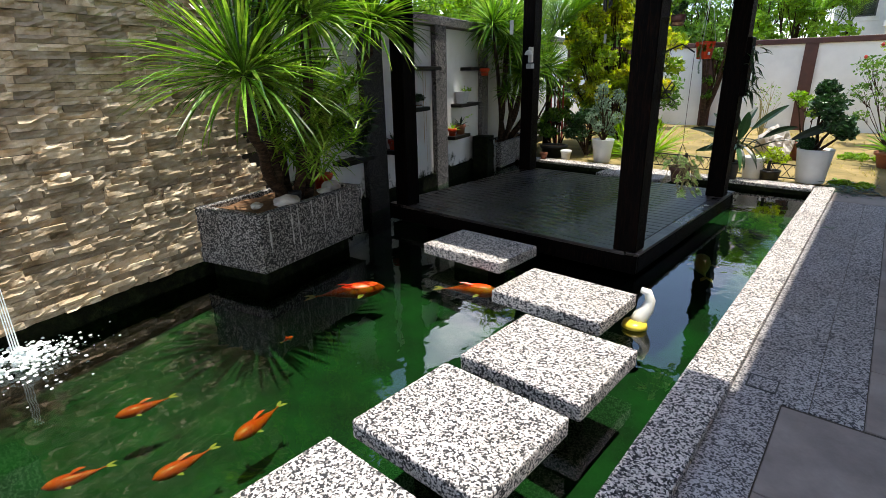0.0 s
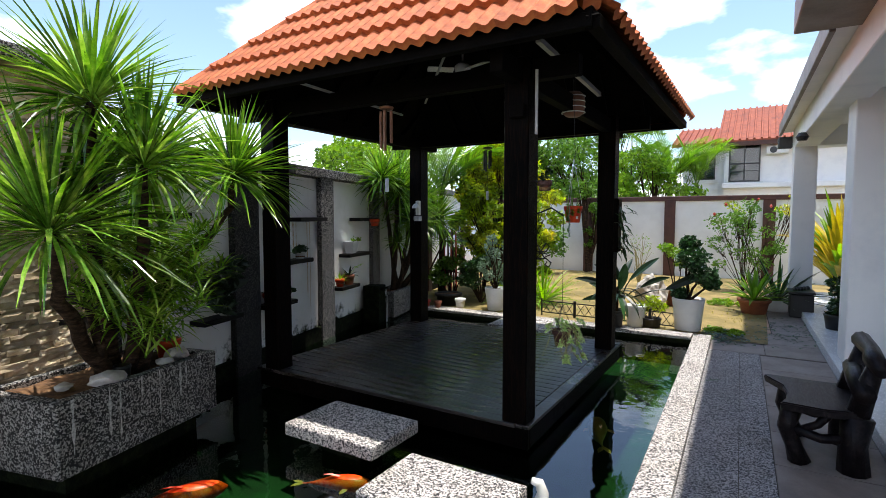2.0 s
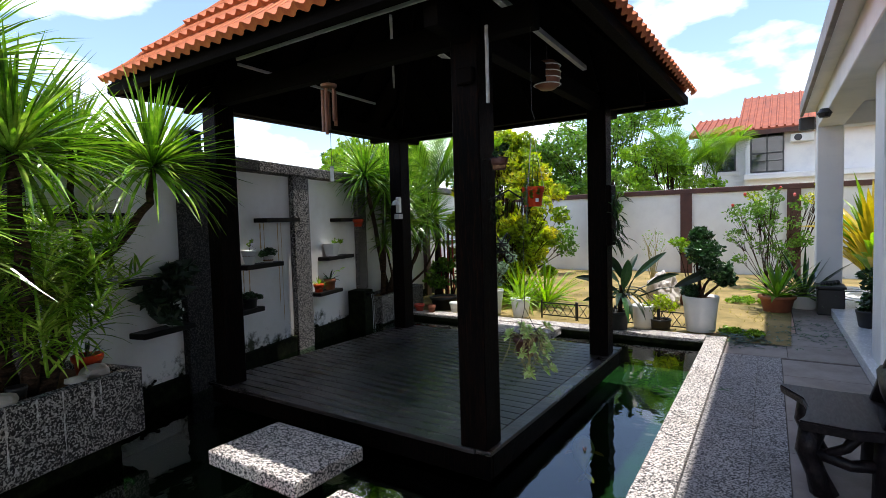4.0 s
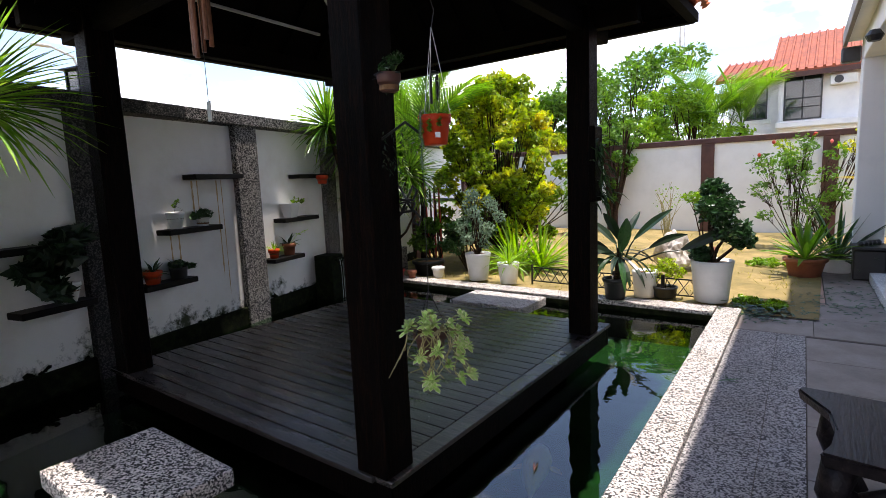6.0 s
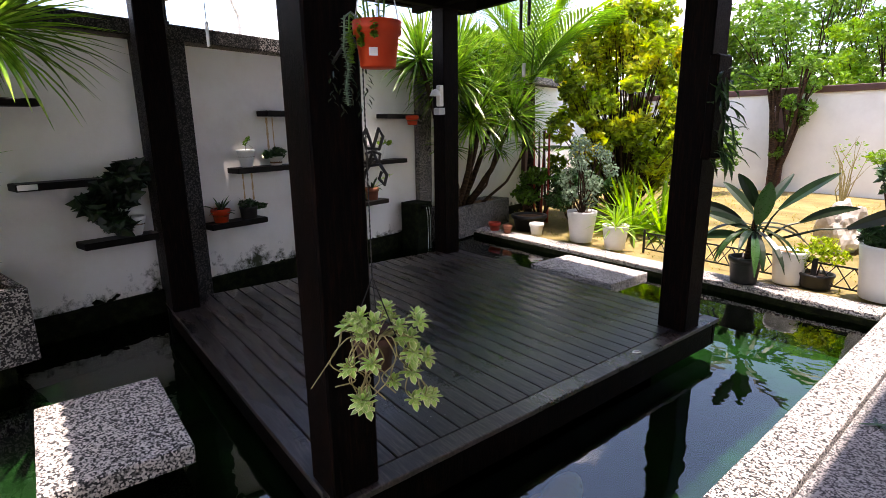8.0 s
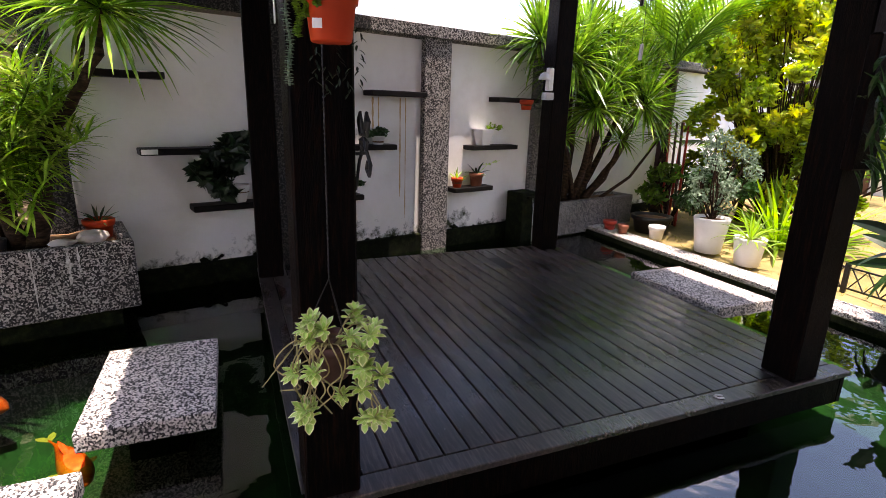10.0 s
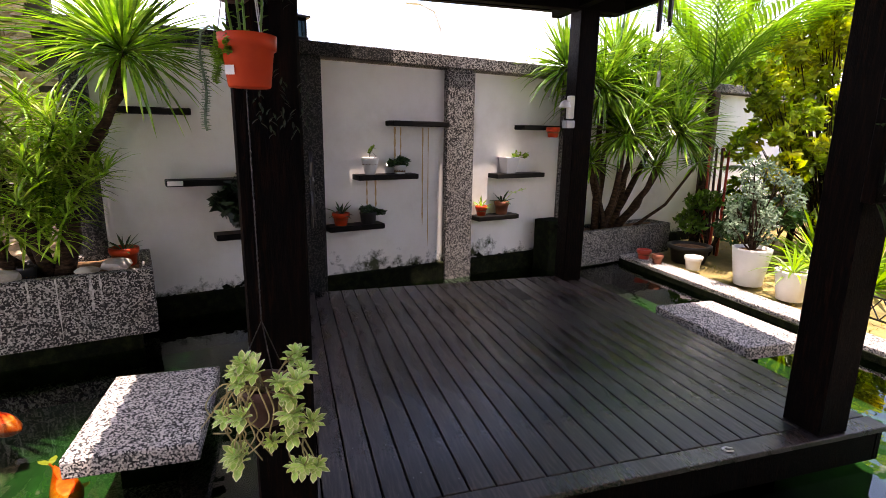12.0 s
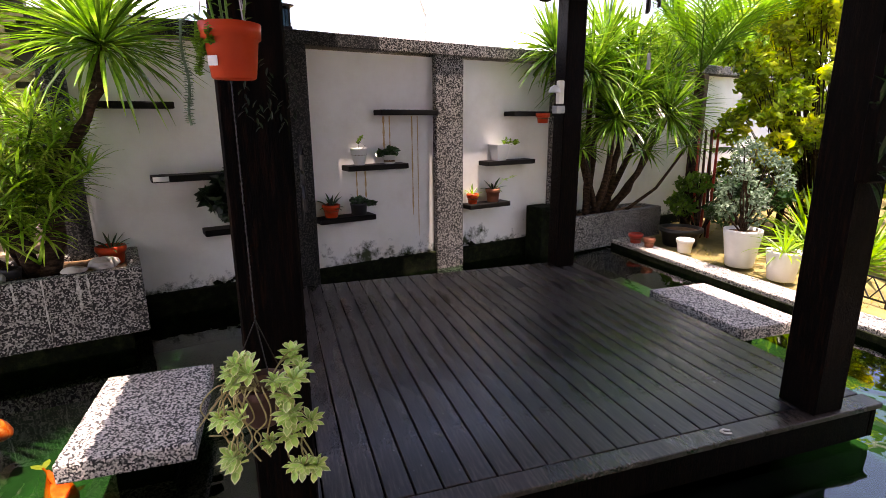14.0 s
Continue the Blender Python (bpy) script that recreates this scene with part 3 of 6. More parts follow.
for i in range(4):
    a, b = corners[i] + off, corners[(i + 1) % 4] + off
    d = (b - a).normalized()
    part("eave_board", tube(bmesh.new(), [a + Vector((0, 0, -0.05)), b + Vector((0, 0, -0.05))], 0.055, 4), M_beam, pavilion)
    part("hip_rafter", tube(bmesh.new(), [a + Vector((0, 0, -0.06)), APEX + off + Vector((0, 0, -0.08))], 0.06, 4), M_beam, pavilion)
    for k in range(1, 9):
        f = k / 9
        p = a.lerp(b, f)
        q = (a + (APEX + off - a) * (2 * f)) if f < 0.5 else (b + (APEX + off - b) * (2 * (1 - f)))
        q = p + (q - p) * 0.96
        part("rafter", tube(bmesh.new(), [p + Vector((0, 0, -0.05)), q + Vector((0, 0, -0.05))], 0.035, 4), M_beam, pavilion)

# stepping stones
def stepping_stone(x0, x1, y0, y1, z, label):
    c = Vector(((x0 + x1) / 2, (y0 + y1) / 2, -0.5))
    t = thing("stepping_stone", Matrix.Translation(c), label, "stepping stone", "stepping stones")
    hx, hy = (x1 - x0) / 2, (y1 - y0) / 2
    part("slab", box(bmesh.new(), -hx, hx, -hy, hy, z + 0.5 - 0.1, z + 0.5, 0.014, segs=2), M_granite, t)
    part("pier", box(bmesh.new(), -hx * 0.45, hx * 0.45, -hy * 0.45, hy * 0.45, 0.02, z + 0.5 - 0.1), M_moss_shade, t, "dark concrete pier")
    return t


for b in ((-3.16, -2.29, 3.2, 3.78), (-2.02, -1.175, 2.72, 3.3), (-1.61, -0.865, 1.87, 2.55), (-1.62, -0.865, 1.1, 1.76), (-1.61, -0.86, 0.3, 0.97)):
    stepping_stone(*b, 0.065, "square speckled pebble wash slab standing in the pond")
stepping_stone(-3.44, -2.48, 7.3, 7.9, 0.085, "speckled slab between the deck and the lawn kerb")

# planters
def planter(s0, s1, d0, d1, z0, z1, label):
    t = thing("planter", WALL @ pose(d0, s0, z0), label, "planter")
    w, l, h = d1 - d0, s1 - s0, z1 - z0
    for b in ((w - 0.09, w, 0, l, 0, h), (0, w - 0.092, 0, 0.09, 0, h), (0, w - 0.092, l - 0.09, l, 0, h), (0, 0.08, 0.092, l - 0.092, 0, h)):
        part("planter_side", box(bmesh.new(), *b, bevel=0.008), M_granite_dark, t)
    bm = bmesh.new()
    nx, ny = 8, 12
    g = [[bm.verts.new((0.05 + (w - 0.12) * i / nx, 0.05 + (l - 0.1) * j / ny, h - 0.04 + 0.04 * noise.noise(Vector((i * 0.7, j * 0.7, s0))))) for j in range(ny + 1)] for i in range(nx + 1)]
    for i in range(nx):
        for j in range(ny):
            bm.faces.new((g[i][j], g[i + 1][j], g[i + 1][j + 1], g[i][j + 1]))
    part("soil", bm, M_soil, t, "brown soil and leaf litter", smooth=True)
    # black support that stands in for the shaded recess under the planter
    part("foot", boxes((0.0, w - 0.12, 0.12, l - 0.12, -0.5 - z0, 0)), M_moss_shade, t)
    return t


planter(-4.56, -3.18, 0.0, 0.79, 0.0, 0.5, "raised pebble wash planter over the pond")
pl1 = bpy.data.objects["planter"]
for y, z, w in ((0.36, 0.26, 0.03), (0.44, 0.3, 0.018), (0.78, 0.34, 0.014), (0.98, 0.2, 0.035), (1.04, 0.14, 0.02), (0.1, 0.28, 0.03), (0.62, 0.12, 0.02)):
    bm = bmesh.new()
    n = 7
    for k in range(n):
        a, b = 0.5 - z * k / n * 1.3, 0.5 - z * (k + 1) / n * 1.3
        wa, wb_ = w * (0.6 + 0.4 * math.sin(k * 1.7 + y * 9)), w * (0.6 + 0.4 * math.sin((k + 1) * 1.7 + y * 9)) * (1 if k < n - 1 else 0.2)
        bm.faces.new([bm.verts.new((0.793, y + q, zz)) for q, zz in ((-wa / 2, a), (wa / 2, a), (wb_ / 2, b), (-wb_ / 2, b))])
    part("lime_streak", bm, M_lime_stain, pl1, "white mineral streak")
planter(1.62, 3.42, 0.0, 0.45, -0.14, 0.32, "low pebble wash planter by the garden wall")

# black block with a water outlet beside the low planter
blk = thing("waterfall_block", WALL @ pose(0.0, 1.05, -0.5), "black mossy stone block with a trickling outlet", "fountain")
part("block", box(bmesh.new(), 0.06, 0.36, 0.12, 0.42, 0, 0.98, 0.02, segs=2), M_moss_shade, blk)
part("spout", box(bmesh.new(), 0.36, 0.42, 0.18, 0.36, 0.9, 0.94, 0.006), M_moss_shade, blk)
bm = bmesh.new()
for k in range(2):
    tube(bm, [(0.42, 0.24 + k * 0.05, 0.92), (0.44, 0.24 + k * 0.05, 0.78), (0.445, 0.24 + k * 0.05, 0.35)], [0.003, 0.002, 0.003], 5)
part("trickle", bm, M_splash, blk, "thin falling water")


# ---- pots ----
def pot(name, m, r, h, material, label, taper=0.78, rim=0.0, category="pot", group="", soil=True):
    t = thing(name, m, label, category, group)
    r0 = r * taper
    prof = [(r0 * 0.96, 0), (r0, 0.01), (r * 0.93, h * 0.75), (r, h - 0.02)]
    if rim:
        prof += [(r, h - rim - 0.02), (r * 1.07, h - rim), (r * 1.07, h - 0.004)]
        prof[3] = (r * 0.985, h - rim - 0.021)
    prof += [(r * 0.99, h), (r * 0.9, h), (r * 0.88, h - 0.05)]
    part("pot_body", lathe(prof, 28), material, t, smooth=True)
    if soil:
        part("soil", lathe([(r * 0.88, h - 0.07), (r * 0.86, h - 0.035), (r * 0.3, h - 0.025)], 14), M_soil, t)
    return t


def plant(name, m, label, category="plant", group=""):
    return thing(name, m, label, category, group)


# ---- spear-leaved trees in the raised planter ----
def spear_tree(m, heads, trunks, label, n=85, length=0.62, width=0.034, seed=1, mat_=None, low=-0.55, old=0):
    """heads: (x, y, z, scale) in the frame m; trunks: polylines with radii."""
    rng = random.Random(seed)
    t = plant("spear_tree", m, label, "tree")
    bm = bmesh.new()
    for pts, r in trunks:
        pts = [Vector(p) for p in pts]
        fine = []
        for a, b in zip(pts, pts[1:]):
            for k in range(4):
                fine.append(a.lerp(b, k / 4) + Vector((rng.uniform(-1, 1), rng.uniform(-1, 1), 0)) * r * 0.25)
        fine.append(pts[-1])
        tube(bm, fine, [r * (1 - 0.5 * i / len(fine)) for i in range(len(fine))], 8)
    part("trunk", bm, M_trunk, t, smooth=True)
    for x, y, z, k in heads:
        bm = bmesh.new()
        rosette(bm, (x, y, z), int(n * (0.6 + 0.4 * k)), length * k, width, rng, low=low, droop=0.42, axis=(rng.uniform(-0.25, 0.35), rng.uniform(-0.25, 0.25), 1))
        head = part("leaf_head", bm, mat_ or M_yucca, t)
        if old:
            bm = bmesh.new()
            for i in range(old):
                a = rng.uniform(0, 6.28)
                blade(bm, (x, y, z - 0.03), (math.cos(a), math.sin(a), rng.uniform(-0.5, 0.15)), length * k * rng.uniform(0.7, 1.0), width * 1.1, rng.uniform(0.9, 1.6), 6)
            part("old_leaves", bm, M_reflexa, head, "pale drooping older leaves")
    return t


def trunk_to(base, head, r, bend=0.12):
    b, h = Vector(base), Vector(head)
    mid = b.lerp(h, 0.5) + Vector((bend, -bend * 0.6, -0.08))
    return ([b, mid, h], r)


heads = [(1.06, -3.22, 2.01, 0.95), (0.95, -4.66, 1.57, 1.25), (0.28, -3.26, 2.17, 0.85), (1.15, -4.19, 1.99, 1.0), (1.0, -4.41, 2.37, 0.95)]
fork = (0.72, -3.6, 1.2)
spear_tree(WALL, heads, [([(0.55, -3.75, 0.42), (0.62, -3.65, 0.85), fork], 0.075), ([fork, (0.95, -3.4, 1.5), (1.05, -3.26, 1.75), heads[0][:3]], 0.038), ([fork, (0.5, -3.4, 1.5), (0.3, -3.3, 1.85), heads[2][:3]], 0.036),
                         ([(0.5, -3.9, 0.42), (0.6, -4.2, 0.75), (0.85, -4.55, 1.15), heads[1][:3]], 0.06), ([(0.52, -3.8, 0.42), (0.8, -3.95, 1.1), (1.1, -4.15, 1.6), heads[3][:3]], 0.055), ([(0.45, -3.85, 0.42), (0.6, -4.1, 1.3), (0.95, -4.4, 2.0), heads[4][:3]], 0.05)],
           "spiky green spear-leaved tree in the raised planter", n=210, length=0.7, seed=4, width=0.027, low=-0.25, old=10)
rng = random.Random(11)
shrub = plant("dracaena_shrub", WALL, "bushy narrow-leaved lime dracaena under the spear tree", "shrub")
bm = bmesh.new()
for pts in (((0.5, -3.85, 0.42), (0.58, -3.7, 0.7), (0.6, -3.6, 1.0)), ((0.5, -4.02, 0.42), (0.6, -4.1, 0.75), (0.62, -4.2, 1.1)), ((0.42, -3.9, 0.42), (0.36, -3.85, 0.9), (0.4, -3.8, 1.4))):
    tube(bm, pts, [0.05, 0.04, 0.025], 8)
part("trunk", bm, M_trunk, shrub, smooth=True)
for k in range(40):
    a, z = k * 2.4, rng.uniform(0.98, 1.78)
    r = rng.uniform(0.15, 0.48)
    tip = Vector((0.8 + 1.2 * r * math.cos(a), -3.8 + 1.4 * r * math.sin(a), z))
    root = Vector((0.66, -3.78, z - rng.uniform(0.3, 0.45)))
    bm = tube(bmesh.new(), [root, root.lerp(tip, 0.6) + Vector((0, 0, 0.05)), tip], [0.011, 0.009, 0.006], 5)
    for i in range(44):
        f = 0.35 + 0.65 * (i + 0.5) / 44
        p = root.lerp(tip, f) + Vector((0, 0, 0.03 * math.sin(3.1 * f)))
        b, el = i * 2.4, -0.35 + 1.3 * (i / 44) + rng.uniform(-0.2, 0.2)
        blade(bm, p, (math.cos(b) * math.cos(el), math.sin(b) * math.cos(el), math.sin(el)), rng.uniform(0.17, 0.3), 0.02, 0.55, 4, 0.2, 0.4)
    part("leafy_shoot", bm, M_reflexa, shrub)

# dracaena in the low planter
heads2 = [(0.5, 1.75, 2.1, 1.15), (0.6, 2.4, 1.85, 1.1), (0.4, 1.25, 2.3, 1.0), (0.85, 2.8, 1.6, 1.0), (0.3, 2.2, 2.45, 1.1), (0.7, 2.0, 1.55, 0.9), (0.5, 3.1, 2.0, 1.0), (0.25, 2.75, 2.35, 1.0)]
spear_tree(WALL, heads2, [trunk_to((0.22, 2.1 + 0.12 * (i % 4), 0.25), h[:3], 0.05, 0.1 * (i % 2)) for i, h in enumerate(heads2)], "dense long-leaved dracaena by the white wall", n=180, length=0.7, width=0.034, seed=21)
spear_tree(WALL, [(0.55, 1.6, 1.2, 0.7), (0.7, 2.6, 1.15, 0.7), (0.9, 3.2, 1.2, 0.7)], [trunk_to((0.25, 2.3, 0.25), (0.55, 1.6, 1.2), 0.025), trunk_to((0.25, 2.5, 0.25), (0.7, 2.6, 1.15), 0.025), trunk_to((0.3, 2.7, 0.25), (0.9, 3.2, 1.2), 0.025)], "young dracaena shoots below the crown", n=60, length=0.5, width=0.03, seed=22)


# ---- palms ----
def fan_palm(m, height, fronds, size, label, seed, trunk_r=0.07, up=0.25):
    rng = random.Random(seed)
    t = plant("palm", m, label, "palm")
    part("trunk", tube(bmesh.new(), [(0, 0, 0), (0.03, 0.02, height * 0.5), (0, 0.03, height)], [trunk_r, trunk_r * 0.85, trunk_r * 0.7], 10), M_trunk, t, smooth=True)
    for i in range(fronds):
        a = i * 2.4 + rng.uniform(-0.2, 0.2)
        el = rng.uniform(up, 1.35)
        d = Vector((math.cos(a) * math.cos(el), math.sin(a) * math.cos(el), math.sin(el)))
        bm = bmesh.new()
        pts, p, dd = [], Vector((0, 0, height)), d.copy()
        for k in range(9):
            pts.append(p.copy())
            p = p + dd * size / 8
            dd = (dd + Vector((0, 0, -0.09))).normalized()
        tube(bm, pts, [0.014 - 0.0013 * k for k in range(9)], 5)
        side = d.cross(Vector((0, 0, 1))).normalized()
        for k in range(2, 9):
            for j in range(3):
                q = pts[k - 1].lerp(pts[k], j / 3)
                fwd = (pts[k] - pts[k - 1]).normalized()
                ln = size * 0.42 * math.sin(math.pi * (k - 1.2 + j / 3) / 8.6) + 0.06
                for s in (-1, 1):
                    blade(bm, q, (side * s + fwd * 1.1 + Vector((0, 0, 0.1))), ln, 0.042, 0.35, 3)
        part("frond", bm, M_feather if i % 3 else M_lime, t)
    return t


fan_palm(WALL @ pose(0.65, 3.7, -0.1), 2.25, 15, 1.6, "bright green palm against the garden wall", 5, up=0.75)
fan_palm(WALL @ pose(1.3, 5.0, -0.1), 1.0, 9, 1.1, "young feathery palm in the garden corner", 15, 0.05)
redp = plant("palm", WALL @ pose(0.85, 3.75, -0.1), "slender palm with red stems by the wall", "palm")
for k in range(5):
    part("stem", tube(bmesh.new(), [(0.06 * k - 0.1, 0.05 * (k % 2), 0), (0.06 * k - 0.12, 0.07 * (k % 3) - 0.05, 1.5)], [0.022, 0.016], 7), M_brown if k % 2 else M_red, redp)


# ---- bushes and trees ----
def bush(name, m, clumps, material, label, leaf=0.07, n=260, stems=3, seed=1, category="shrub", squash=0.8, trunk=0.02, base=(0, 0, 0), trunk_mat=None):
    rng = random.Random(seed)
    t = plant(name, m, label, category)
    bm = bmesh.new()
    for c in clumps:
        b = Vector(base) + Vector((rng.uniform(-1, 1), rng.uniform(-1, 1), 0)) * trunk
        tube(bm, [b, b.lerp(Vector(c[:3]), 0.5) + Vector((rng.uniform(-1, 1), rng.uniform(-1, 1), 0)) * 0.06, c[:3]], [trunk, trunk * 0.7, trunk * 0.35], 6)
        for k in range(stems):
            e = Vector(c[:3]) + Vector((rng.uniform(-1, 1), rng.uniform(-1, 1), rng.uniform(-0.5, 1))) * c[3] * 0.8
            tube(bm, [b.lerp(Vector(c[:3]), 0.7), e], [trunk * 0.5, trunk * 0.15], 5)
    part("trunk", bm, trunk_mat or M_trunk, t)
    bm = bmesh.new()
    for c in clumps:
        leafcloud(bm, c[:3], c[3], int(n * (c[4] if len(c) > 4 else 1)), leaf, rng, squash)
    part("crown", bm, material, t)
    return t


rng = random.Random(31)
cl = []
for k in range(120):
    a, z = rng.uniform(0, 6.28), 0.4 + 3.0 * rng.random() ** 0.9
    r = 1.15 * math.sqrt(max(1 - ((z - 1.7) / 1.8) ** 2, 0.05)) * rng.uniform(0.35, 1.1)
    cl.append((r * math.cos(a), r * math.sin(a), z, rng.uniform(0.16, 0.32)))
bush("yellow_tree", pose(-5.0, 11.3, -0.1), cl, M_yellow, "yellow-green leafy tree on the dry lawn", 0.105, 165, 1, 32, "tree", 0.85, 0.014)
cl = [(rng.uniform(-1.1, 1.1), rng.uniform(-1, 1), rng.uniform(0.4, 1.3), 0.4) for k in range(9)]
bush("shrub", pose(-6.2, 12.6, -0.1), cl, M_bush, "dark green shrubbery in the garden corner", 0.1, 150, 2, 33, "shrub")
cl = [(rng.uniform(-1.3, 1.3), rng.uniform(-0.5, 0.5), rng.uniform(0.4, 1.8), 0.4) for k in range(10)]
bush("shrub", pose(-6.4, 15.6, -0.1), cl, M_feather, "green shrubs along the garden wall", 0.1, 140, 2, 34, "shrub")

# climbing plant on the back wall and roses
cl = [(rng.uniform(-0.55, 0.6), rng.uniform(-0.2, 0.2), rng.uniform(1.6, 3.0), 0.28) for k in range(9)] + [(0.05, 0, 0.9, 0.2), (0, 0, 1.3, 0.22)]
bush("climbing_tree", pose(-4.7, 16.9, -0.1), cl, M_feather, "light green climbing tree over the back wall", 0.1, 170, 3, 35, "tree", 0.8, 0.06)
cl = [(rng.uniform(-0.65, 0.7), rng.uniform(-0.3, 0.3), rng.uniform(0.6, 2.2), rng.uniform(0.15, 0.34)) for k in range(26)]
bush("rose_bush", pose(-0.35, 14.6, -0.1), cl, M_feather, "loose rose bush by the back wall", 0.075, 70, 5, 36, "shrub", 0.8, 0.01)
cl = [(rng.uniform(-1.0, 0.9), rng.uniform(-0.2, 0.2), rng.uniform(1.8, 2.35), 0.24) for k in range(8)]
bush("rose_bush", pose(0.0, 16.4, -0.1), cl, M_yellow, "sparse yellowing creeper along the wall top", 0.07, 70, 4, 37, "shrub", 0.6, 0.015)
flowers = plant("rose_flowers", pose(0, 0, 0), "few small pink roses on the bush", "flower")
for x, y, z in ((-0.75, 14.4, 1.95), (-1.0, 14.6, 1.72), (-0.1, 14.4, 2.05), (0.15, 14.5, 1.9)):
    part("flower", lump(bmesh.new(), (x, y, z), 0.04, rng, 0.5, 1), M_red, flowers)
bm = bmesh.new()
for k in range(14):
    a = rng.uniform(0, 6.28)
    p1 = Vector((math.cos(a) * 0.12, math.sin(a) * 0.12, rng.uniform(0.4, 0.9)))
    tube(bm, [(0, 0, 0), p1, p1 + Vector((rng.uniform(-0.25, 0.25), rng.uniform(-0.2, 0.2), rng.uniform(0.2, 0.55)))], [0.012, 0.008, 0.003], 5)
twig = plant("bare_shrub", pose(-2.65, 14.3, -0.1), "bare pale twiggy shrub on the lawn", "shrub")
part("twigs", bm, M_stem, twig)["kind"] = "stuff"
part("few_leaves", leafcloud(bmesh.new(), (0, 0, 1.0), 0.4, 70, 0.05, rng), M_lime, twig)

# bonsai tree in the big white pot
wp = pot("plant_pot", pose(-0.95, 9.18, -0.07), 0.235, 0.49, M_wpot, "tall white ceramic pot at the pond corner", 0.78)
bush("topiary_tree", pose(-0.95, 9.18, 0.36), [(0.05, -0.08, 0.68, 0.28, 1.6), (0.2, -0.1, 0.42, 0.24, 1.2), (-0.02, 0.05, 0.9, 0.18), (-0.12, -0.05, 0.13, 0.15, 0.8), (0.3, 0.05, 0.3, 0.16)], M_bush, "dark green cloud-pruned tree in a white pot", 0.065, 420, 3, 41, "tree", 0.75, 0.028)
bush("lime_shrub", pose(-1.45, 11.6, 0.2), [(0, 0, 0.75, 0.24), (-0.2, 0, 0.85, 0.18), (0.1, 0, 0.55, 0.15)], M_lime, "small lime green tree in a terracotta pot", 0.06, 170, 3, 42, "shrub", 0.6, 0.015)
pot("plant_pot", pose(-1.45, 11.6, -0.1), 0.2, 0.33, M_terra, "terracotta pot on the lawn", 0.75, 0.04)

def paddle(bm, base, d, width, facing, n=8, bend=0.12):
    """A broad leaf along d, cupped along its rib, its face turned towards facing."""
    length = d.length
    d = d.normalized()
    side = facing.cross(d).normalized()
    up = d.cross(side)
    rows, p = [], Vector(base)
    for i in range(n + 1):
        f = i / n
        w = width * max(math.sin(math.pi * min(f * 0.93 + 0.05, 1)) ** 0.75, 0.03)
        rows.append([bm.verts.new(p + side * w * k / 2 + up * w * 0.16 * abs(k)) for k in (-1, -0.5, 0, 0.5, 1)])
        p = p + (d + Vector((0, 0, -bend * f))) * (length / n)
    for a, b in zip(rows, rows[1:]):
        for k in range(4):
            bm.faces.new((a[k], a[k + 1], b[k + 1], b[k]))
    return bm


# strelitzia in a black pot
pot("plant_pot", pose(-1.95, 8.74, -0.055), 0.145, 0.26, M_blkpot, "black plastic pot on the pond kerb", 0.8, 0.03)
pot("plant_pot", pose(-1.72, 9.2, -0.1), 0.16, 0.34, M_wpot, "white pot behind the bird of paradise", 0.8)
stre = plant("bird_of_paradise", pose(-1.93, 8.74, 0.16), "broad-leaved bird of paradise in a black pot", "plant")
rng = random.Random(51)
bm = bmesh.new()
tube(bm, [(0, 0, 0), (0.01, 0, 0.22), (0.03, -0.02, 0.42)], [0.035, 0.03, 0.02], 9)
part("stem", bm, M_trunk, stre)
ST_R, ST_C = Vector((0.935, 0.355, 0)), Vector((0.355, -0.935, 0))
# blade base, blade tip (along, up) and width; depth towards the walk
PADDLES = ((0.04, 0.72, -0.16, 1.2, 0.13, 0.1), (0.04, 0.6, 0.1, 1.06, 0.2, 0.12), (0.2, 0.74, 0.62, 1.16, 0.13, 0.0), (0.38, 0.62, 0.82, 0.9, 0.1, -0.15), (0.72, 0.62, 1.32, 0.96, 0.15, 0.1),
           (-0.02, 0.55, -0.42, 0.74, 0.12, 0.1), (-0.06, 0.45, -0.5, 0.5, 0.11, -0.1), (0.0, 0.66, -0.3, 1.0, 0.12, -0.3), (0.1, 0.7, 0.3, 1.1, 0.12, -0.35), (-0.1, 0.6, -0.6, 0.85, 0.12, -0.3))
for k, (u0, v0, u1, v1, w, dep) in enumerate(PADDLES):
    b0 = Vector((0.02, 0, 0.25)) + ST_R * u0 * 0.3
    b1 = ST_R * u0 + ST_C * dep * 0.6 + Vector((0, 0, v0 - 0.22))
    d = ST_R * (u1 - u0) + ST_C * dep * 0.6 + Vector((0, 0, v1 - v0))
    lf = part("leaf", paddle(bmesh.new(), b1, d, w * 0.85, ST_C + Vector((0.6 * math.sin(k * 2.1), 0.1, 0.1 + 0.25 * (k % 3))), 8, 0.25 + 0.3 * (k % 3 == 0)), M_bush if k == 1 else M_dark, stre)
    part("leaf_stalk", tube(bmesh.new(), [b0, b0.lerp(b1, 0.6) + Vector((0, 0, 0.03)), b1], [0.014, 0.01, 0.007], 6), M_dark, lf)
for k in range(16):
    a = k * 2.4 + 0.6
    el = rng.uniform(-0.5, 0.25)
    blade_bm = blade(bmesh.new(), (0.02, 0, 0.36 - 0.02 * (k % 4)), (math.cos(a) * math.cos(el), math.sin(a) * math.cos(el), math.sin(el)), rng.uniform(0.38, 0.62), 0.075, 1.0, 7, 0.2, 0.5)
    part("leaf", blade_bm, M_bush if k % 3 == 0 else M_dark, stre)

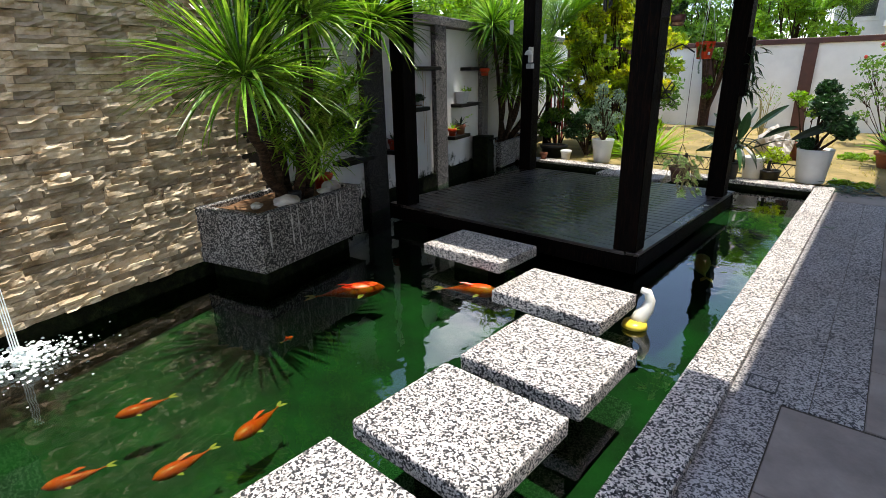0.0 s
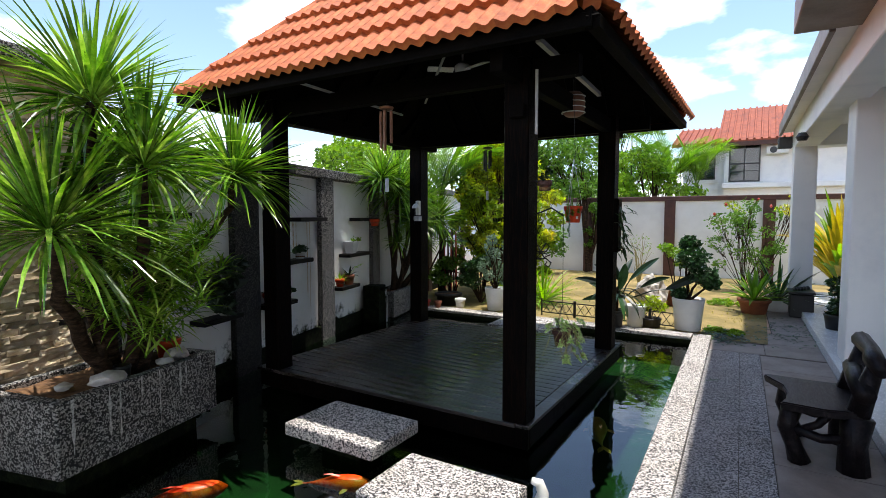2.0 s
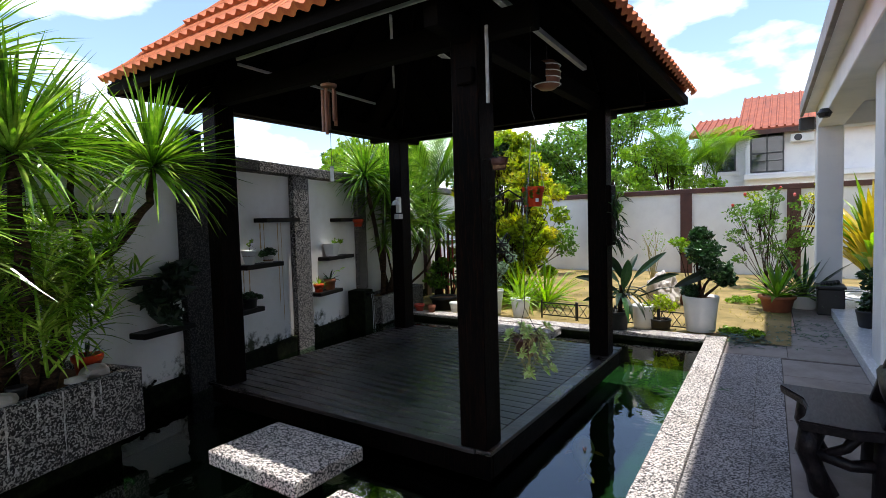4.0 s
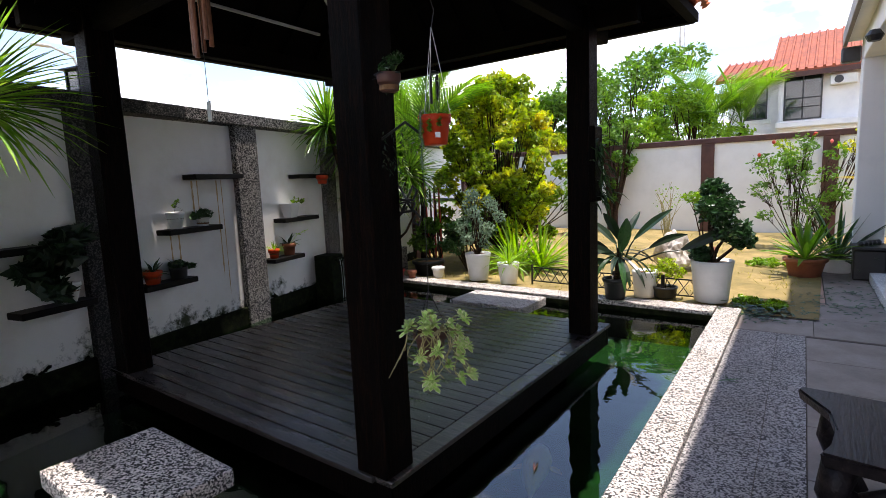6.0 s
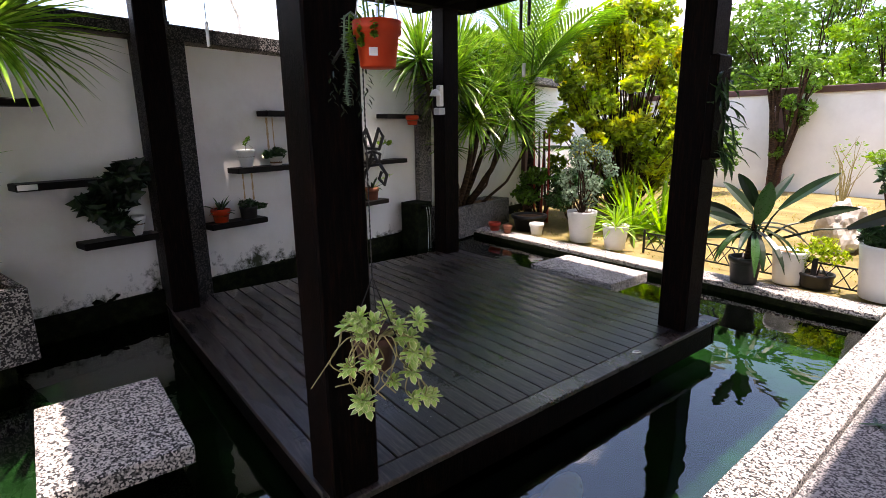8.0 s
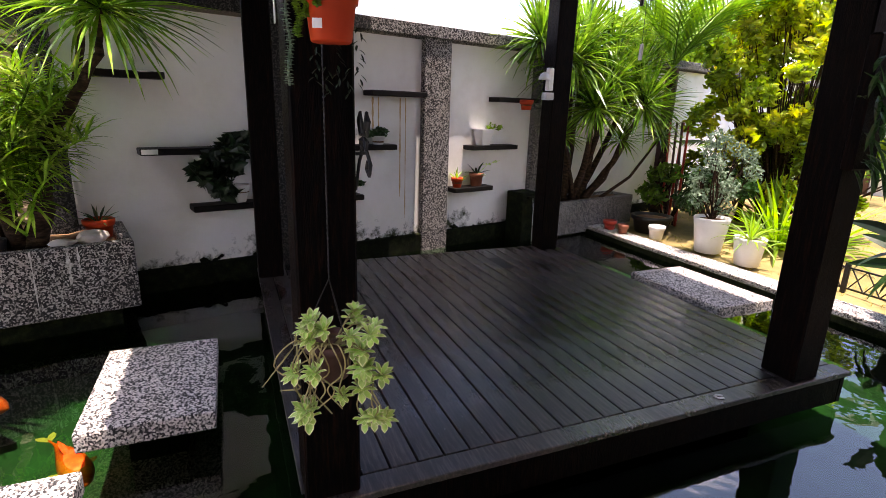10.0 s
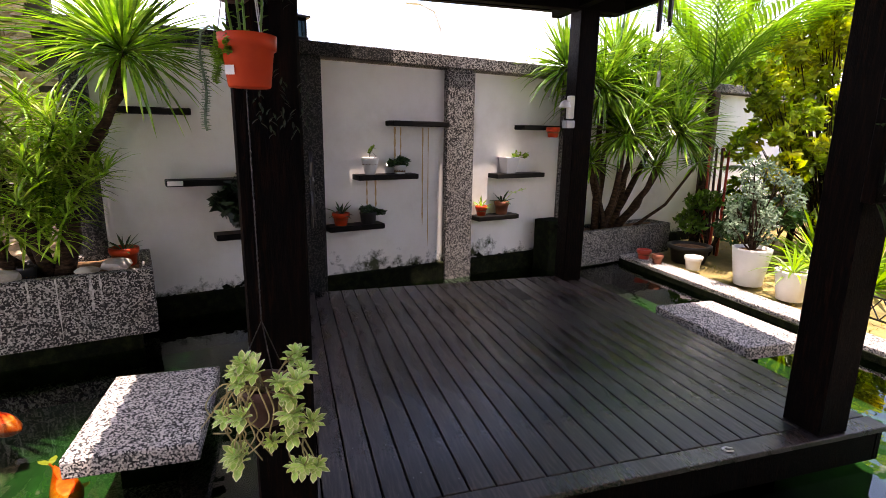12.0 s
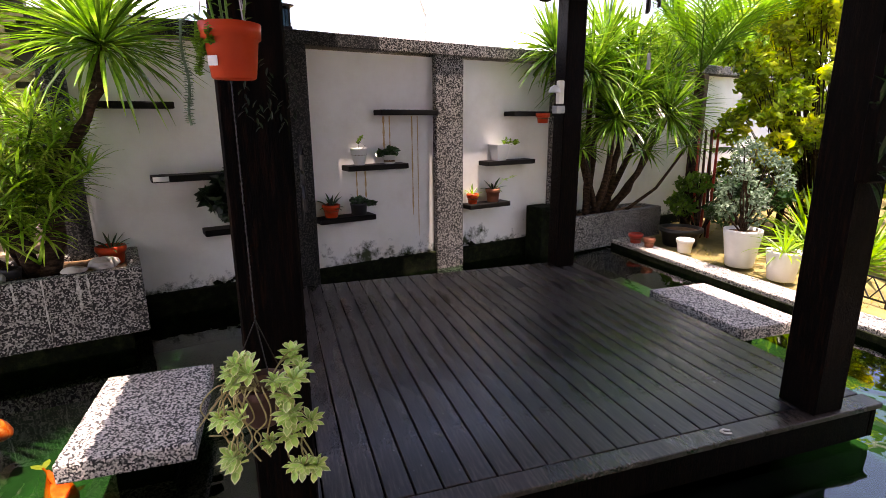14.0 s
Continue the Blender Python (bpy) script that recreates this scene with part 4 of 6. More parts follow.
# agaves by the walk
def blades_plant(m, n, length, width, material, label, seed, low=0.1, droop=0.3, name="agave"):
    rng = random.Random(seed)
    t = plant(name, m, label, "plant")
    bm = rosette(bmesh.new(), (0, 0, 0), n, length, width, rng, low=low, high=1.0, droop=droop)
    part("leaves", bm, material, t)
    return t


pot("plant_pot", pose(-0.1, 11.5, -0.12), 0.26, 0.28, M_terra, "round terracotta pot beside the walk", 0.75, 0.04)
blades_plant(pose(-0.1, 11.5, 0.12), 34, 0.72, 0.07, M_feather, "pale green agave in a terracotta pot", 61)
pot("plant_pot", pose(0.28, 12.1, -0.12), 0.24, 0.22, M_wpot, "shallow white pot beside the walk", 0.8)
blades_plant(pose(0.28, 12.1, 0.06), 40, 0.95, 0.06, M_bush, "dark spiky agave beside the walk", 62)
crate = thing("planter_box", pose(0.62, 11.7, -0.12), "black plastic planter box by the pillar", "planter")
part("box_body", box(bmesh.new(), -0.18, 0.18, -0.25, 0.25, 0, 0.42, 0.02), M_blkpot, crate)
part("rim", box(bmesh.new(), -0.2, 0.2, -0.27, 0.27, 0.42, 0.46, 0.01), M_blkpot, crate)
for k in range(5):
    part("knob", lathe([(0.035, 0.46), (0.04, 0.5), (0.02, 0.53)], 8, m=pose(-0.1 + 0.05 * k, -0.15 + 0.07 * k, 0)), M_blkpot, crate)

# white pots on the lawn kerb
pot("plant_pot", pose(-4.21, 9.15, -0.07), 0.2, 0.42, M_wpot, "white pot with silvery shrub", 0.72)
bush("silver_shrub", pose(-4.21, 9.15, 0.3), [(0.36 * math.cos(2.4 * k) * (0.35 + 0.65 * (k % 3) / 2), 0.33 * math.sin(2.4 * k) * (0.35 + 0.65 * (k % 3) / 2), 0.2 + 0.05 * k, 0.13) for k in range(16)], M_silver, "feathery silver-green shrub in a white pot", 0.042, 120, 4, 71, "shrub", 1.0, 0.012)
pot("plant_pot", pose(-3.65, 9.1, -0.07), 0.165, 0.31, M_wpot, "white pot with a spider plant", 0.75)
blades_plant(pose(-3.65, 9.1, 0.2), 36, 0.38, 0.028, M_lime, "light green spider plant in a white pot", 72, 0.0, 0.6, "spider_plant")
for k, (x, y) in enumerate(((-4.1, 10.2), (-3.75, 10.4), (-4.4, 10.5))):
    blades_plant(pose(x, y, -0.08), 60, 0.95, 0.045, M_lime, "bright green grassy clump on the lawn", 73 + k, 0.1, 0.55, "grass_clump")
pot("plant_pot", pose(-4.88, 9.0, -0.06), 0.1, 0.17, M_wpot, "small pale pot on the lawn edge", 0.78, 0.03)
pot("plant_pot", pose(-5.35, 9.35, -0.1), 0.26, 0.24, M_blkpot, "wide dark bowl by the kerb", 0.8, 0.04)
pot("plant_pot", pose(-5.22, 8.75, -0.06), 0.07, 0.13, M_terra, "small brown pot on the kerb", 0.75, 0.03)
pot("plant_pot", pose(-5.5, 8.76, -0.06), 0.09, 0.13, M_red, "dark red pot on the kerb", 0.75, 0.03)
cl = [(rng.uniform(-0.5, 0.5), rng.uniform(-0.3, 0.3), rng.uniform(0.2, 0.8), 0.22) for k in range(8)]
bush("shrub", pose(-4.9, 9.9, -0.1), cl, M_bush, "dark leafy shrub behind the pots", 0.09, 140, 3, 77, "shrub")
bush("shrub", pose(-5.6, 9.9, -0.1), cl, M_feather, "mixed green shrub by the low planter", 0.09, 120, 3, 78, "shrub")
pot("plant_pot", pose(-1.48, 9.22, -0.09), 0.15, 0.14, M_blkpot, "low dark pot with yellowing shrub", 0.85)
bush("shrub", pose(-1.48, 9.22, 0.0), [(-0.12, 0, 0.22, 0.15), (0.12, 0, 0.24, 0.16), (0, 0.05, 0.32, 0.14)], M_yellow, "yellowing small shrub behind the fence", 0.04, 220, 4, 79, "shrub", 0.8, 0.008)

# rock
rng = random.Random(81)
rockt = thing("boulder", pose(-1.84, 11.25, -0.12), "pale craggy boulder on the dry lawn", "rock")
bm = lump(bmesh.new(), (0, 0, 0.26), 0.32, rng, 0.6, 4, (0.75, 0.75, 1.05))
part("stone", bm, M_rock, rockt)

# low lattice fence
def lattice_panel(m):
    t = thing("lattice_fence", m, "low black lattice fence at the lawn edge", "fence", "lattice fence panels")
    for x in (0, 0.6):
        part("post", box(bmesh.new(), x - 0.012, x + 0.012, -0.012, 0.012, 0, 0.3, 0.003), M_metal, t)
    for z in (0.05, 0.25):
        part("rail", box(bmesh.new(), 0.014, 0.586, -0.007, 0.007, z, z + 0.016), M_metal, t)
    for k in range(4):
        x = 0.03 + k * 0.14
        part("slat", tube(bmesh.new(), [(x, -0.004, 0.06), (x + 0.13, -0.004, 0.25)], 0.006, 4), M_metal, t)
        part("slat", tube(bmesh.new(), [(x, 0.004, 0.25), (x + 0.13, 0.004, 0.06)], 0.006, 4), M_metal, t)
    return t


f0 = lattice_panel(pose(-3.35, 9.28, -0.1, 0, 0, -3))
for k in range(1, 4):
    copy_thing(f0, pose(-3.35 + 0.62 * k, 9.28 - 0.03 * k, -0.1, 0, 0, -3))

# grass, leaf litter
rng = random.Random(91)
bm = bmesh.new()
for k in range(2600):
    x, y = rng.uniform(-7.0, -0.15), rng.uniform(9.0, 16.8)
    if noise.noise(Vector((x * 0.8, y * 0.8, 9))) < -0.05:
        continue
    for j in range(3):
        a = rng.uniform(0, 6.28)
        blade(bm, (x, y, -0.1), (math.cos(a) * 0.6, math.sin(a) * 0.6, 1), rng.uniform(0.03, 0.09), 0.007, 0.5, 2)
tagged(part("grass", bm, M_grass), "short dry yellow-green grass on the lawn", "grass", kind="stuff")
bm = bmesh.new()
for k in range(420):
    if k < 260:
        x, y = rng.gauss(-0.42, 0.2), rng.gauss(9.0, 0.2)
    else:
        x, y = rng.uniform(-0.1, 0.75), rng.gauss(10.0, 0.55)
    z = -0.112 + abs(rng.gauss(0, 0.03 if k < 260 else 0.008))
    a = rng.uniform(0, 6.28)
    blade(bm, (x, y, z), (math.cos(a), math.sin(a), 0.15), rng.uniform(0.05, 0.1), 0.035, 0.3, 3, 0.15)
tagged(part("leaf_litter", bm, M_bush), "fallen green clippings on the walk", "leaves", kind="stuff")
cl = [(rng.uniform(-0.25, 0.3), rng.uniform(-0.15, 0.15), 0.05, 0.1) for k in range(9)]
bush("ground_cover", pose(-0.55, 9.25, -0.11), cl, M_lime, "low green creeping plant at the kerb end", 0.045, 90, 1, 92, "plant", 0.5, 0.004)
cl = [(rng.uniform(-0.35, 0.35), rng.uniform(-0.25, 0.25), 0.06, 0.12) for k in range(9)]
bush("ground_cover", pose(-0.6, 12.3, -0.11), cl, M_lime, "patch of low green weeds on the lawn", 0.05, 80, 1, 93, "plant", 0.5, 0.004)
drain = thing("drain_cover", pose(-0.3, 2.95, WALK_Z, 0, 0, 1.65), "small square drain cover in the walk", "drain")
part("cover", box(bmesh.new(), -0.065, 0.065, -0.065, 0.065, 0.0, 0.005, 0.001), M_walk, drain)
for b in ((-0.075, 0.075, -0.075, -0.067), (-0.075, 0.075, 0.067, 0.075), (-0.075, -0.067, -0.066, 0.066), (0.067, 0.075, -0.066, 0.066)):
    part("rim", box(bmesh.new(), *b, 0.0, 0.005), M_blkpot, drain)
leaf = thing("twig_leaf", pose(-0.425, 6.74, WALK_Z, 0, 0, 40), "dark fallen twig with leaves on the walk", "leaf")
bm = bmesh.new()
blade(bm, (-0.1, 0, 0.006), (1, 0, 0.05), 0.2, 0.03, 0.05, 4, 0.1)
blade(bm, (-0.02, 0, 0.006), (0.4, 1, 0.1), 0.09, 0.025, 0.05, 3, 0.1)
blade(bm, (-0.02, 0, 0.006), (0.5, -1, 0.1), 0.09, 0.025, 0.05, 3, 0.1)
part("leaf_blade", bm, M_bush, leaf)


# ---- wall shelves ----
def shelf(s0, s1, z):
    t = thing("wall_shelf", WALL @ pose(0, s0, z - 0.05), "dark floating timber shelf on the white wall", "shelf", "wall shelves")
    part("board", box(bmesh.new(), 0.0, 0.2, 0, s1 - s0, 0, 0.055, 0.006), M_shelf, t)
    return t


SHELVES = ((-3.35, -2.77, 1.7), (-3.01, -2.42, 1.1), (-2.65, -2.06, 0.6), (-1.28, -0.6, 1.1), (-0.9, -0.22, 1.65), (-1.6, -1.0, 0.59), (0.2, 0.8, 0.575), (0.45, 1.18, 1.07), (0.82, 1.5, 1.64))
for s0, s1, z in SHELVES:
    shelf(s0, s1, z)
tagged(part("shelf_tag", box(bmesh.new(), 0.2, 0.206, -3.0, -2.88, 1.06, 1.1), M_wpot), "white tag on the shelf edge", "tag").matrix_world = WALL


def on_shelf(s, z, d=0.1):
    return WALL @ pose(d, s, z + 0.005)


pot("plant_pot", on_shelf(-1.12, 1.1), 0.09, 0.17, M_wpot, "white glazed pot on a wall shelf", 0.62)
bush("seedling", on_shelf(-1.12, 1.24), [(0, 0, 0.1, 0.03), (0.02, 0.03, 0.14, 0.025)], M_lime, "thin seedling in a white pot", 0.03, 18, 1, 101, "plant", 1, 0.003)
pot("plant_pot", on_shelf(-0.78, 1.1), 0.07, 0.09, M_wpot, "small pale pot on a wall shelf", 0.8)
bush("pot_plant", on_shelf(-0.78, 1.16), [(0, 0.02, 0.06, 0.1), (0, -0.09, 0.05, 0.06)], M_bush, "dark bushy pot plant on a shelf", 0.05, 120, 2, 102, "plant", 0.6, 0.004)
pot("plant_pot", on_shelf(-1.45, 0.59), 0.085, 0.13, M_redpot, "dull red pot on a wall shelf", 0.75, 0.03)
blades_plant(on_shelf(-1.45, 0.68), 14, 0.17, 0.03, M_bush, "spiky dark plant in a red pot", 103, 0.1, 0.4, "pot_plant")
pot("plant_pot", on_shelf(-1.15, 0.59), 0.09, 0.12, M_blkpot, "black pot on a wall shelf", 0.85)
bush("pot_plant", on_shelf(-1.15, 0.68), [(0, 0, 0.05, 0.11), (0.02, 0.13, 0.02, 0.06)], M_bush, "dark drooping plant in a black pot", 0.045, 130, 2, 104, "plant", 0.5, 0.004)
pot("plant_pot", on_shelf(0.3, 0.575), 0.07, 0.12, M_redpot, "bright red pot on a wall shelf", 0.75, 0.025)
blades_plant(on_shelf(0.3, 0.66), 12, 0.13, 0.02, M_lime, "small yellow-green plant in a red pot", 105, 0.2, 0.3, "pot_plant")
pot("plant_pot", on_shelf(0.6, 0.575), 0.085, 0.16, M_terra, "brown pot with pale orchid", 0.8, 0.03)
blades_plant(on_shelf(0.6, 0.7), 9, 0.2, 0.035, M_bush, "orchid leaves in a brown pot", 106, 0.2, 0.5, "pot_plant")
fl = thing("orchid_spray", on_shelf(0.62, 0.72), "pale yellow orchid spray", "flower")
bm = bmesh.new()
tube(bm, [(0, 0, 0), (0.06, 0.1, 0.12), (0.1, 0.24, 0.16)], [0.004, 0.003, 0.002], 5)
for k in range(14):
    blade(bm, (0.05 + 0.004 * k, 0.08 + 0.011 * k, 0.11 + 0.003 * k), (rng.uniform(-1, 1), rng.uniform(-1, 1), rng.uniform(-0.3, 1)), 0.045, 0.022, 0.2, 3)
part("spray", bm, M_succ, fl)
wb = thing("planter_box", on_shelf(0.68, 1.07), "white rectangular planter in the sun", "planter")
bm = lathe([(0.085, 0), (0.13, 0.17), (0.14, 0.19), (0.125, 0.19), (0.11, 0.15)], 4, m=pose(0, 0, 0, 0, 0, 45))
part("box_body", bm, M_wpot, wb)
bush("pot_plant", on_shelf(0.7, 1.24), [(0, 0.1, 0.05, 0.07), (0.02, 0.22, 0.04, 0.05)], M_lime, "trailing sprigs in the white planter", 0.035, 50, 2, 108, "plant", 0.7, 0.003)
pot("plant_pot", on_shelf(1.2, 1.5, 0.28), 0.08, 0.12, M_redpot, "red pot hung below a shelf", 0.75, 0.03)
pot("plant_pot", on_shelf(-2.24, 0.6), 0.1, 0.16, M_wpot, "white bowl pot on a wall shelf", 0.6)
bush("pot_plant", on_shelf(-2.3, 0.72), [(0.08, -0.05, 0.28, 0.2, 1.2), (0.1, -0.22, 0.18, 0.14), (0.08, 0.08, 0.42, 0.14), (0.12, -0.1, 0.02, 0.1)], M_dark, "broad dark-leaved plant over a shelf", 0.17, 70, 3, 109, "plant", 0.8, 0.006)
pot("plant_pot", WALL @ pose(0.45, -3.36, 0.47), 0.1, 0.15, M_redpot, "red pot on the raised planter", 0.78, 0.03)
blades_plant(WALL @ pose(0.45, -3.36, 0.58), 14, 0.16, 0.02, M_bush, "small spiky plant in a red pot", 110, 0.2, 0.3, "pot_plant")
pot("plant_pot", WALL @ pose(0.62, -3.95, 0.45), 0.06, 0.12, M_blkpot, "small black pot in the planter", 0.8)
for k, (s, d, r) in enumerate(((-4.1, 0.66, 0.1), (-3.6, 0.66, 0.06), (-3.42, 0.6, 0.09), (-4.3, 0.5, 0.05))):
    tagged(part("pebble_stone", lump(bmesh.new(), (0, 0, 0), r, rng, 0.4, 2, (1, 1.3, 0.55)), M_rock), "pale rounded stone on the planter soil", "stone", "planter stones").matrix_world = WALL @ pose(d, s, 0.49 + r * 0.3)

# run-off stains and moss at the wall foot
bm = bmesh.new()
for s, z1, z0, w in ((-0.79, 1.59, 1.25, 0.03), (-0.72, 1.59, 1.2, 0.018), (-1.12, 1.04, 0.76, 0.02), (-1.02, 1.04, 0.74, 0.025), (-0.45, 1.59, 0.5, 0.022), (-0.38, 1.59, 0.25, 0.014)):
    n = 8
    for k in range(n):
        a, b = z1 + (z0 - z1) * k / n, z1 + (z0 - z1) * (k + 1) / n
        wa, wb_ = w * (0.7 + 0.3 * math.sin(k * 2.1)), w * (0.7 + 0.3 * math.sin((k + 1) * 2.1)) * (1 if k < n - 1 else 0.3)
        bm.faces.new([bm.verts.new((0.003, s + q, zz)) for q, zz in ((-wa / 2, a), (wa / 2, a), (wb_ / 2, b), (-wb_ / 2, b))])
st = part("stain", bm, M_stain, wall_w, "brown run-off streaks")
bm = bmesh.new()
rng = random.Random(113)
for k in range(420):
    s = rng.uniform(-3.2, 3.4)
    h = max(0.02, 0.1 + 0.16 * noise.noise(Vector((s * 2.2, 0, 3))) + 0.1 * noise.noise(Vector((s * 7, 0, 8))))
    z = -0.1 + rng.random() ** 2.0 * (h * 0.6 + 0.1)
    lump(bm, (0.012, s, z), rng.uniform(0.012, 0.03), rng, 0.6, 1, (0.5, 1.3, 1))
tagged(part("moss", bm, M_moss_shade), "dark moss along the wet wall foot", "moss", kind="stuff").matrix_world = WALL

# wall lantern
lan = thing("wall_lantern", WALL @ pose(-0.04, -1.8, 2.36), "square black lantern on the wall pilaster", "lamp")
part("base", box(bmesh.new(), -0.1, 0.1, -0.1, 0.1, 0, 0.03, 0.005), M_metal, lan)
part("glass", box(bmesh.new(), -0.075, 0.075, -0.075, 0.075, 0.03, 0.2), M_glass, lan)
for x in (-0.08, 0.08):
    for y in (-0.08, 0.08):
        part("bar", box(bmesh.new(), x - 0.008, x + 0.008, y - 0.008, y + 0.008, 0.03, 0.2), M_metal, lan)
part("lid", lathe([(0.17, 0.2), (0.16, 0.215), (0.05, 0.24), (0.02, 0.26)], 4, m=pose(0, 0, 0, 0, 0, 45)), M_metal, lan)


# ---- pavilion fittings ----
fan = thing("ceiling_fan", pose(-2.98, 5.7, 3.3), "pale three-bladed ceiling fan under the roof", "fan")
part("rod", tube(bmesh.new(), [(0, 0, 0.1), (0, 0, 0.95)], 0.012, 8), M_steel, fan)
part("hub", lathe([(0.03, -0.03), (0.09, 0.0), (0.09, 0.07), (0.04, 0.11)], 16), M_wpot, fan, smooth=True)
for k in range(3):
    bm = box(bmesh.new(), 0.1, 0.4, -0.055, 0.055, 0.02, 0.03, 0.004, m=pose(0, 0, 0, 0, 0, 100 + 120 * k) @ pose(0, 0, 0, 12))
    part("blade", bm, M_ivory, fan)
for a, b, r in (((-4.15, 4.28, 3.05), (-4.26, 6.3, 3.05), 0.016), ((-1.57, 4.4, 3.05), (-1.65, 6.5, 3.05), 0.03), ((-4.12, 4.25, 3.08), (-1.7, 4.25, 3.08), 0.016), ((-2.35, 4.3, 3.06), (-3.6, 5.87, 3.06), 0.014)):
    tagged(part("roof_strut", tube(bmesh.new(), [a, b], r, 4), M_steel), "pale grey metal tie under the roof", "strut", "roof struts")


def chime(m, n, length, r, material, label):
    t = thing("wind_chime", m, label, "wind chime")
    part("top_ring", lathe([(0.06, 0), (0.065, 0.02), (0.03, 0.03)], 12, m=pose(0, 0, 0)), material, t)
    part("cord", tube(bmesh.new(), [(0, 0, 0.03), (0, 0, 0.2)], 0.003, 4), M_metal, t)
    for k in range(n):
        a = 2 * math.pi * k / n
        x, y = 0.05 * math.cos(a), 0.05 * math.sin(a)
        part("tube", tube(bmesh.new(), [(x, y, -0.02), (x, y, -length * (0.8 + 0.08 * k))], r, 8), material, t)
    part("tail_cord", tube(bmesh.new(), [(0, 0, 0), (0, 0, -length - 0.3)], 0.002, 4), M_metal, t)
    part("clapper", box(bmesh.new(), -0.02, 0.02, -0.004, 0.004, -length - 0.4, -length - 0.28, 0.003), M_steel, t)
    return t


chime(pose(-2.91, 4.2, 2.62), 5, 0.33, 0.014, M_bamboo, "bamboo wind chime hanging from the pavilion beam")
chime(pose(-3.3, 6.98, 2.6), 4, 0.3, 0.014, M_metal, "dark wind chime hanging from the pavilion beam")
lant = thing("hanging_lantern", pose(-1.6, 5.4, 2.62), "round brown woven lantern under the roof", "lantern")
part("shade", lathe([(0.06, 0), (0.1, 0.03), (0.11, 0.12), (0.1, 0.2), (0.06, 0.23)], 16), M_bamboo, lant, smooth=True)
for z in (0.03, 0.08, 0.13, 0.18):
    part("hoop", lathe([(0.108, z), (0.116, z + 0.005), (0.108, z + 0.01)], 16, closed=False), M_ivory, lant)
part("cord", tube(bmesh.new(), [(0, 0, 0.23), (0, 0, 0.35)], 0.004, 5), M_metal, lant)

# orange pot on cords
hp = thing("hanging_pot", pose(-1.2, 4.172, 1.627) @ Matrix.Scale(0.84, 4), "orange plastic pot hanging from the eaves", "hanging pot")
part("pot_body", lathe([(0.055, 0), (0.058, 0.004), (0.07, 0.1), (0.077, 0.101), (0.08, 0.14), (0.074, 0.14), (0.07, 0.1)], 28), M_redpot, hp, smooth=True)
part("soil", lathe([(0.06, 0.1), (0.068, 0.12), (0.02, 0.125)], 14), M_soil, hp)
part("sticker", box(bmesh.new(), 0.064, 0.0655, -0.035, -0.008, 0.03, 0.055, m=pose(0, 0, 0, 0, 0, -25)), M_wpot, hp, "white price sticker")
for k in range(3):
    a = 0.5 + 2.09 * k
    part("cord", tube(bmesh.new(), [(0.077 * math.cos(a), 0.077 * math.sin(a), 0.14), (0, 0, 0.55)], 0.0018, 5), M_steel, hp)
part("hook", tube(bmesh.new(), [(0, 0, 0.54), (0.02, 0, 0.62), (0, 0, 0.68), (0, 0, 1.45)], 0.002, 6), M_metal, hp)
dt = plant("donkey_tail", pose(-1.2, 4.172, 1.725), "trailing grey-green succulent in the orange pot")
rng = random.Random(121)
for a, out, ln in ((4.75, 0.1, 0.2), (4.45, 0.075, 0.09), (4.95, 0.06, 0.05), (5.6, 0.06, 0.03), (4.2, 0.05, 0.02)):
    side = Vector((math.cos(a), math.sin(a), 0))
    pts = [side * 0.045 + Vector((0, 0, 0.015)), side * (0.06 + out * 0.2) + Vector((0, 0, 0.035)), side * out + Vector((0, 0, 0.02))] + [side * (out + 0.004 * math.sin(j)) + Vector((0.004 * math.sin(1.7 * j), 0, -ln * j / 9)) for j in range(1, 10)]
    bm = tube(bmesh.new(), pts, 0.003, 5)
    for u, v in zip(pts[2:], pts[3:]):
        for j in range(12):
            b = j * 2.4 + rng.uniform(-0.3, 0.3)
            blade(bm, u.lerp(v, j / 12), (math.cos(b), math.sin(b), 0.25), 0.013, 0.0075, 0.2, 2, 0.35)
    part("tail", bm, M_feather if out < 0.08 else M_silver, dt)
for k in range(4):
    a = 2.0 + 1.3 * k
    bm = tube(bmesh.new(), [(0.03 * math.cos(a), 0.03 * math.sin(a), 0.01), (0.04 * math.cos(a), 0.04 * math.sin(a), 0.08), (0.05 * math.cos(a), 0.045 * math.sin(a), 0.16)], 0.003, 5)
    for j in range(10):
        blade(bm, (0.04 * math.cos(a), 0.04 * math.sin(a), 0.02 + 0.014 * j), (math.cos(2.4 * j), math.sin(2.4 * j), 0.5), 0.02, 0.009, 0.2, 2, 0.3)
    part("sprig", bm, M_feather, dt)

# variegated succulent on a chain
sp = thing("hanging_pot", pose(-1.265, 4.16, 0.715), "dark brown pot hung on a thin chain", "hanging pot")
part("pot_body", lathe([(0.045, 0), (0.05, 0.005), (0.065, 0.09), (0.075, 0.091), (0.077, 0.12), (0.068, 0.12), (0.062, 0.09)], 24), M_brown, sp, smooth=True)
part("soil", lathe([(0.06, 0.09), (0.07, 0.105), (0.02, 0.11)], 14), M_soil, sp)
for k in range(3):
    a = 0.4 + 2.09 * k
    part("wire", tube(bmesh.new(), [(0.083 * math.cos(a), 0.083 * math.sin(a), 0.12), (0, 0, 0.3)], 0.002, 4), M_metal, sp)
bm = bmesh.new()
for k in range(42):
    lathe([(0.0012, -0.008), (0.0026, 0), (0.0012, 0.008)], 6, bm, pose(0, 0, 0.308 + k * 0.0155), closed=False)
part("chain", bm, M_metal, sp, "thin black chain")
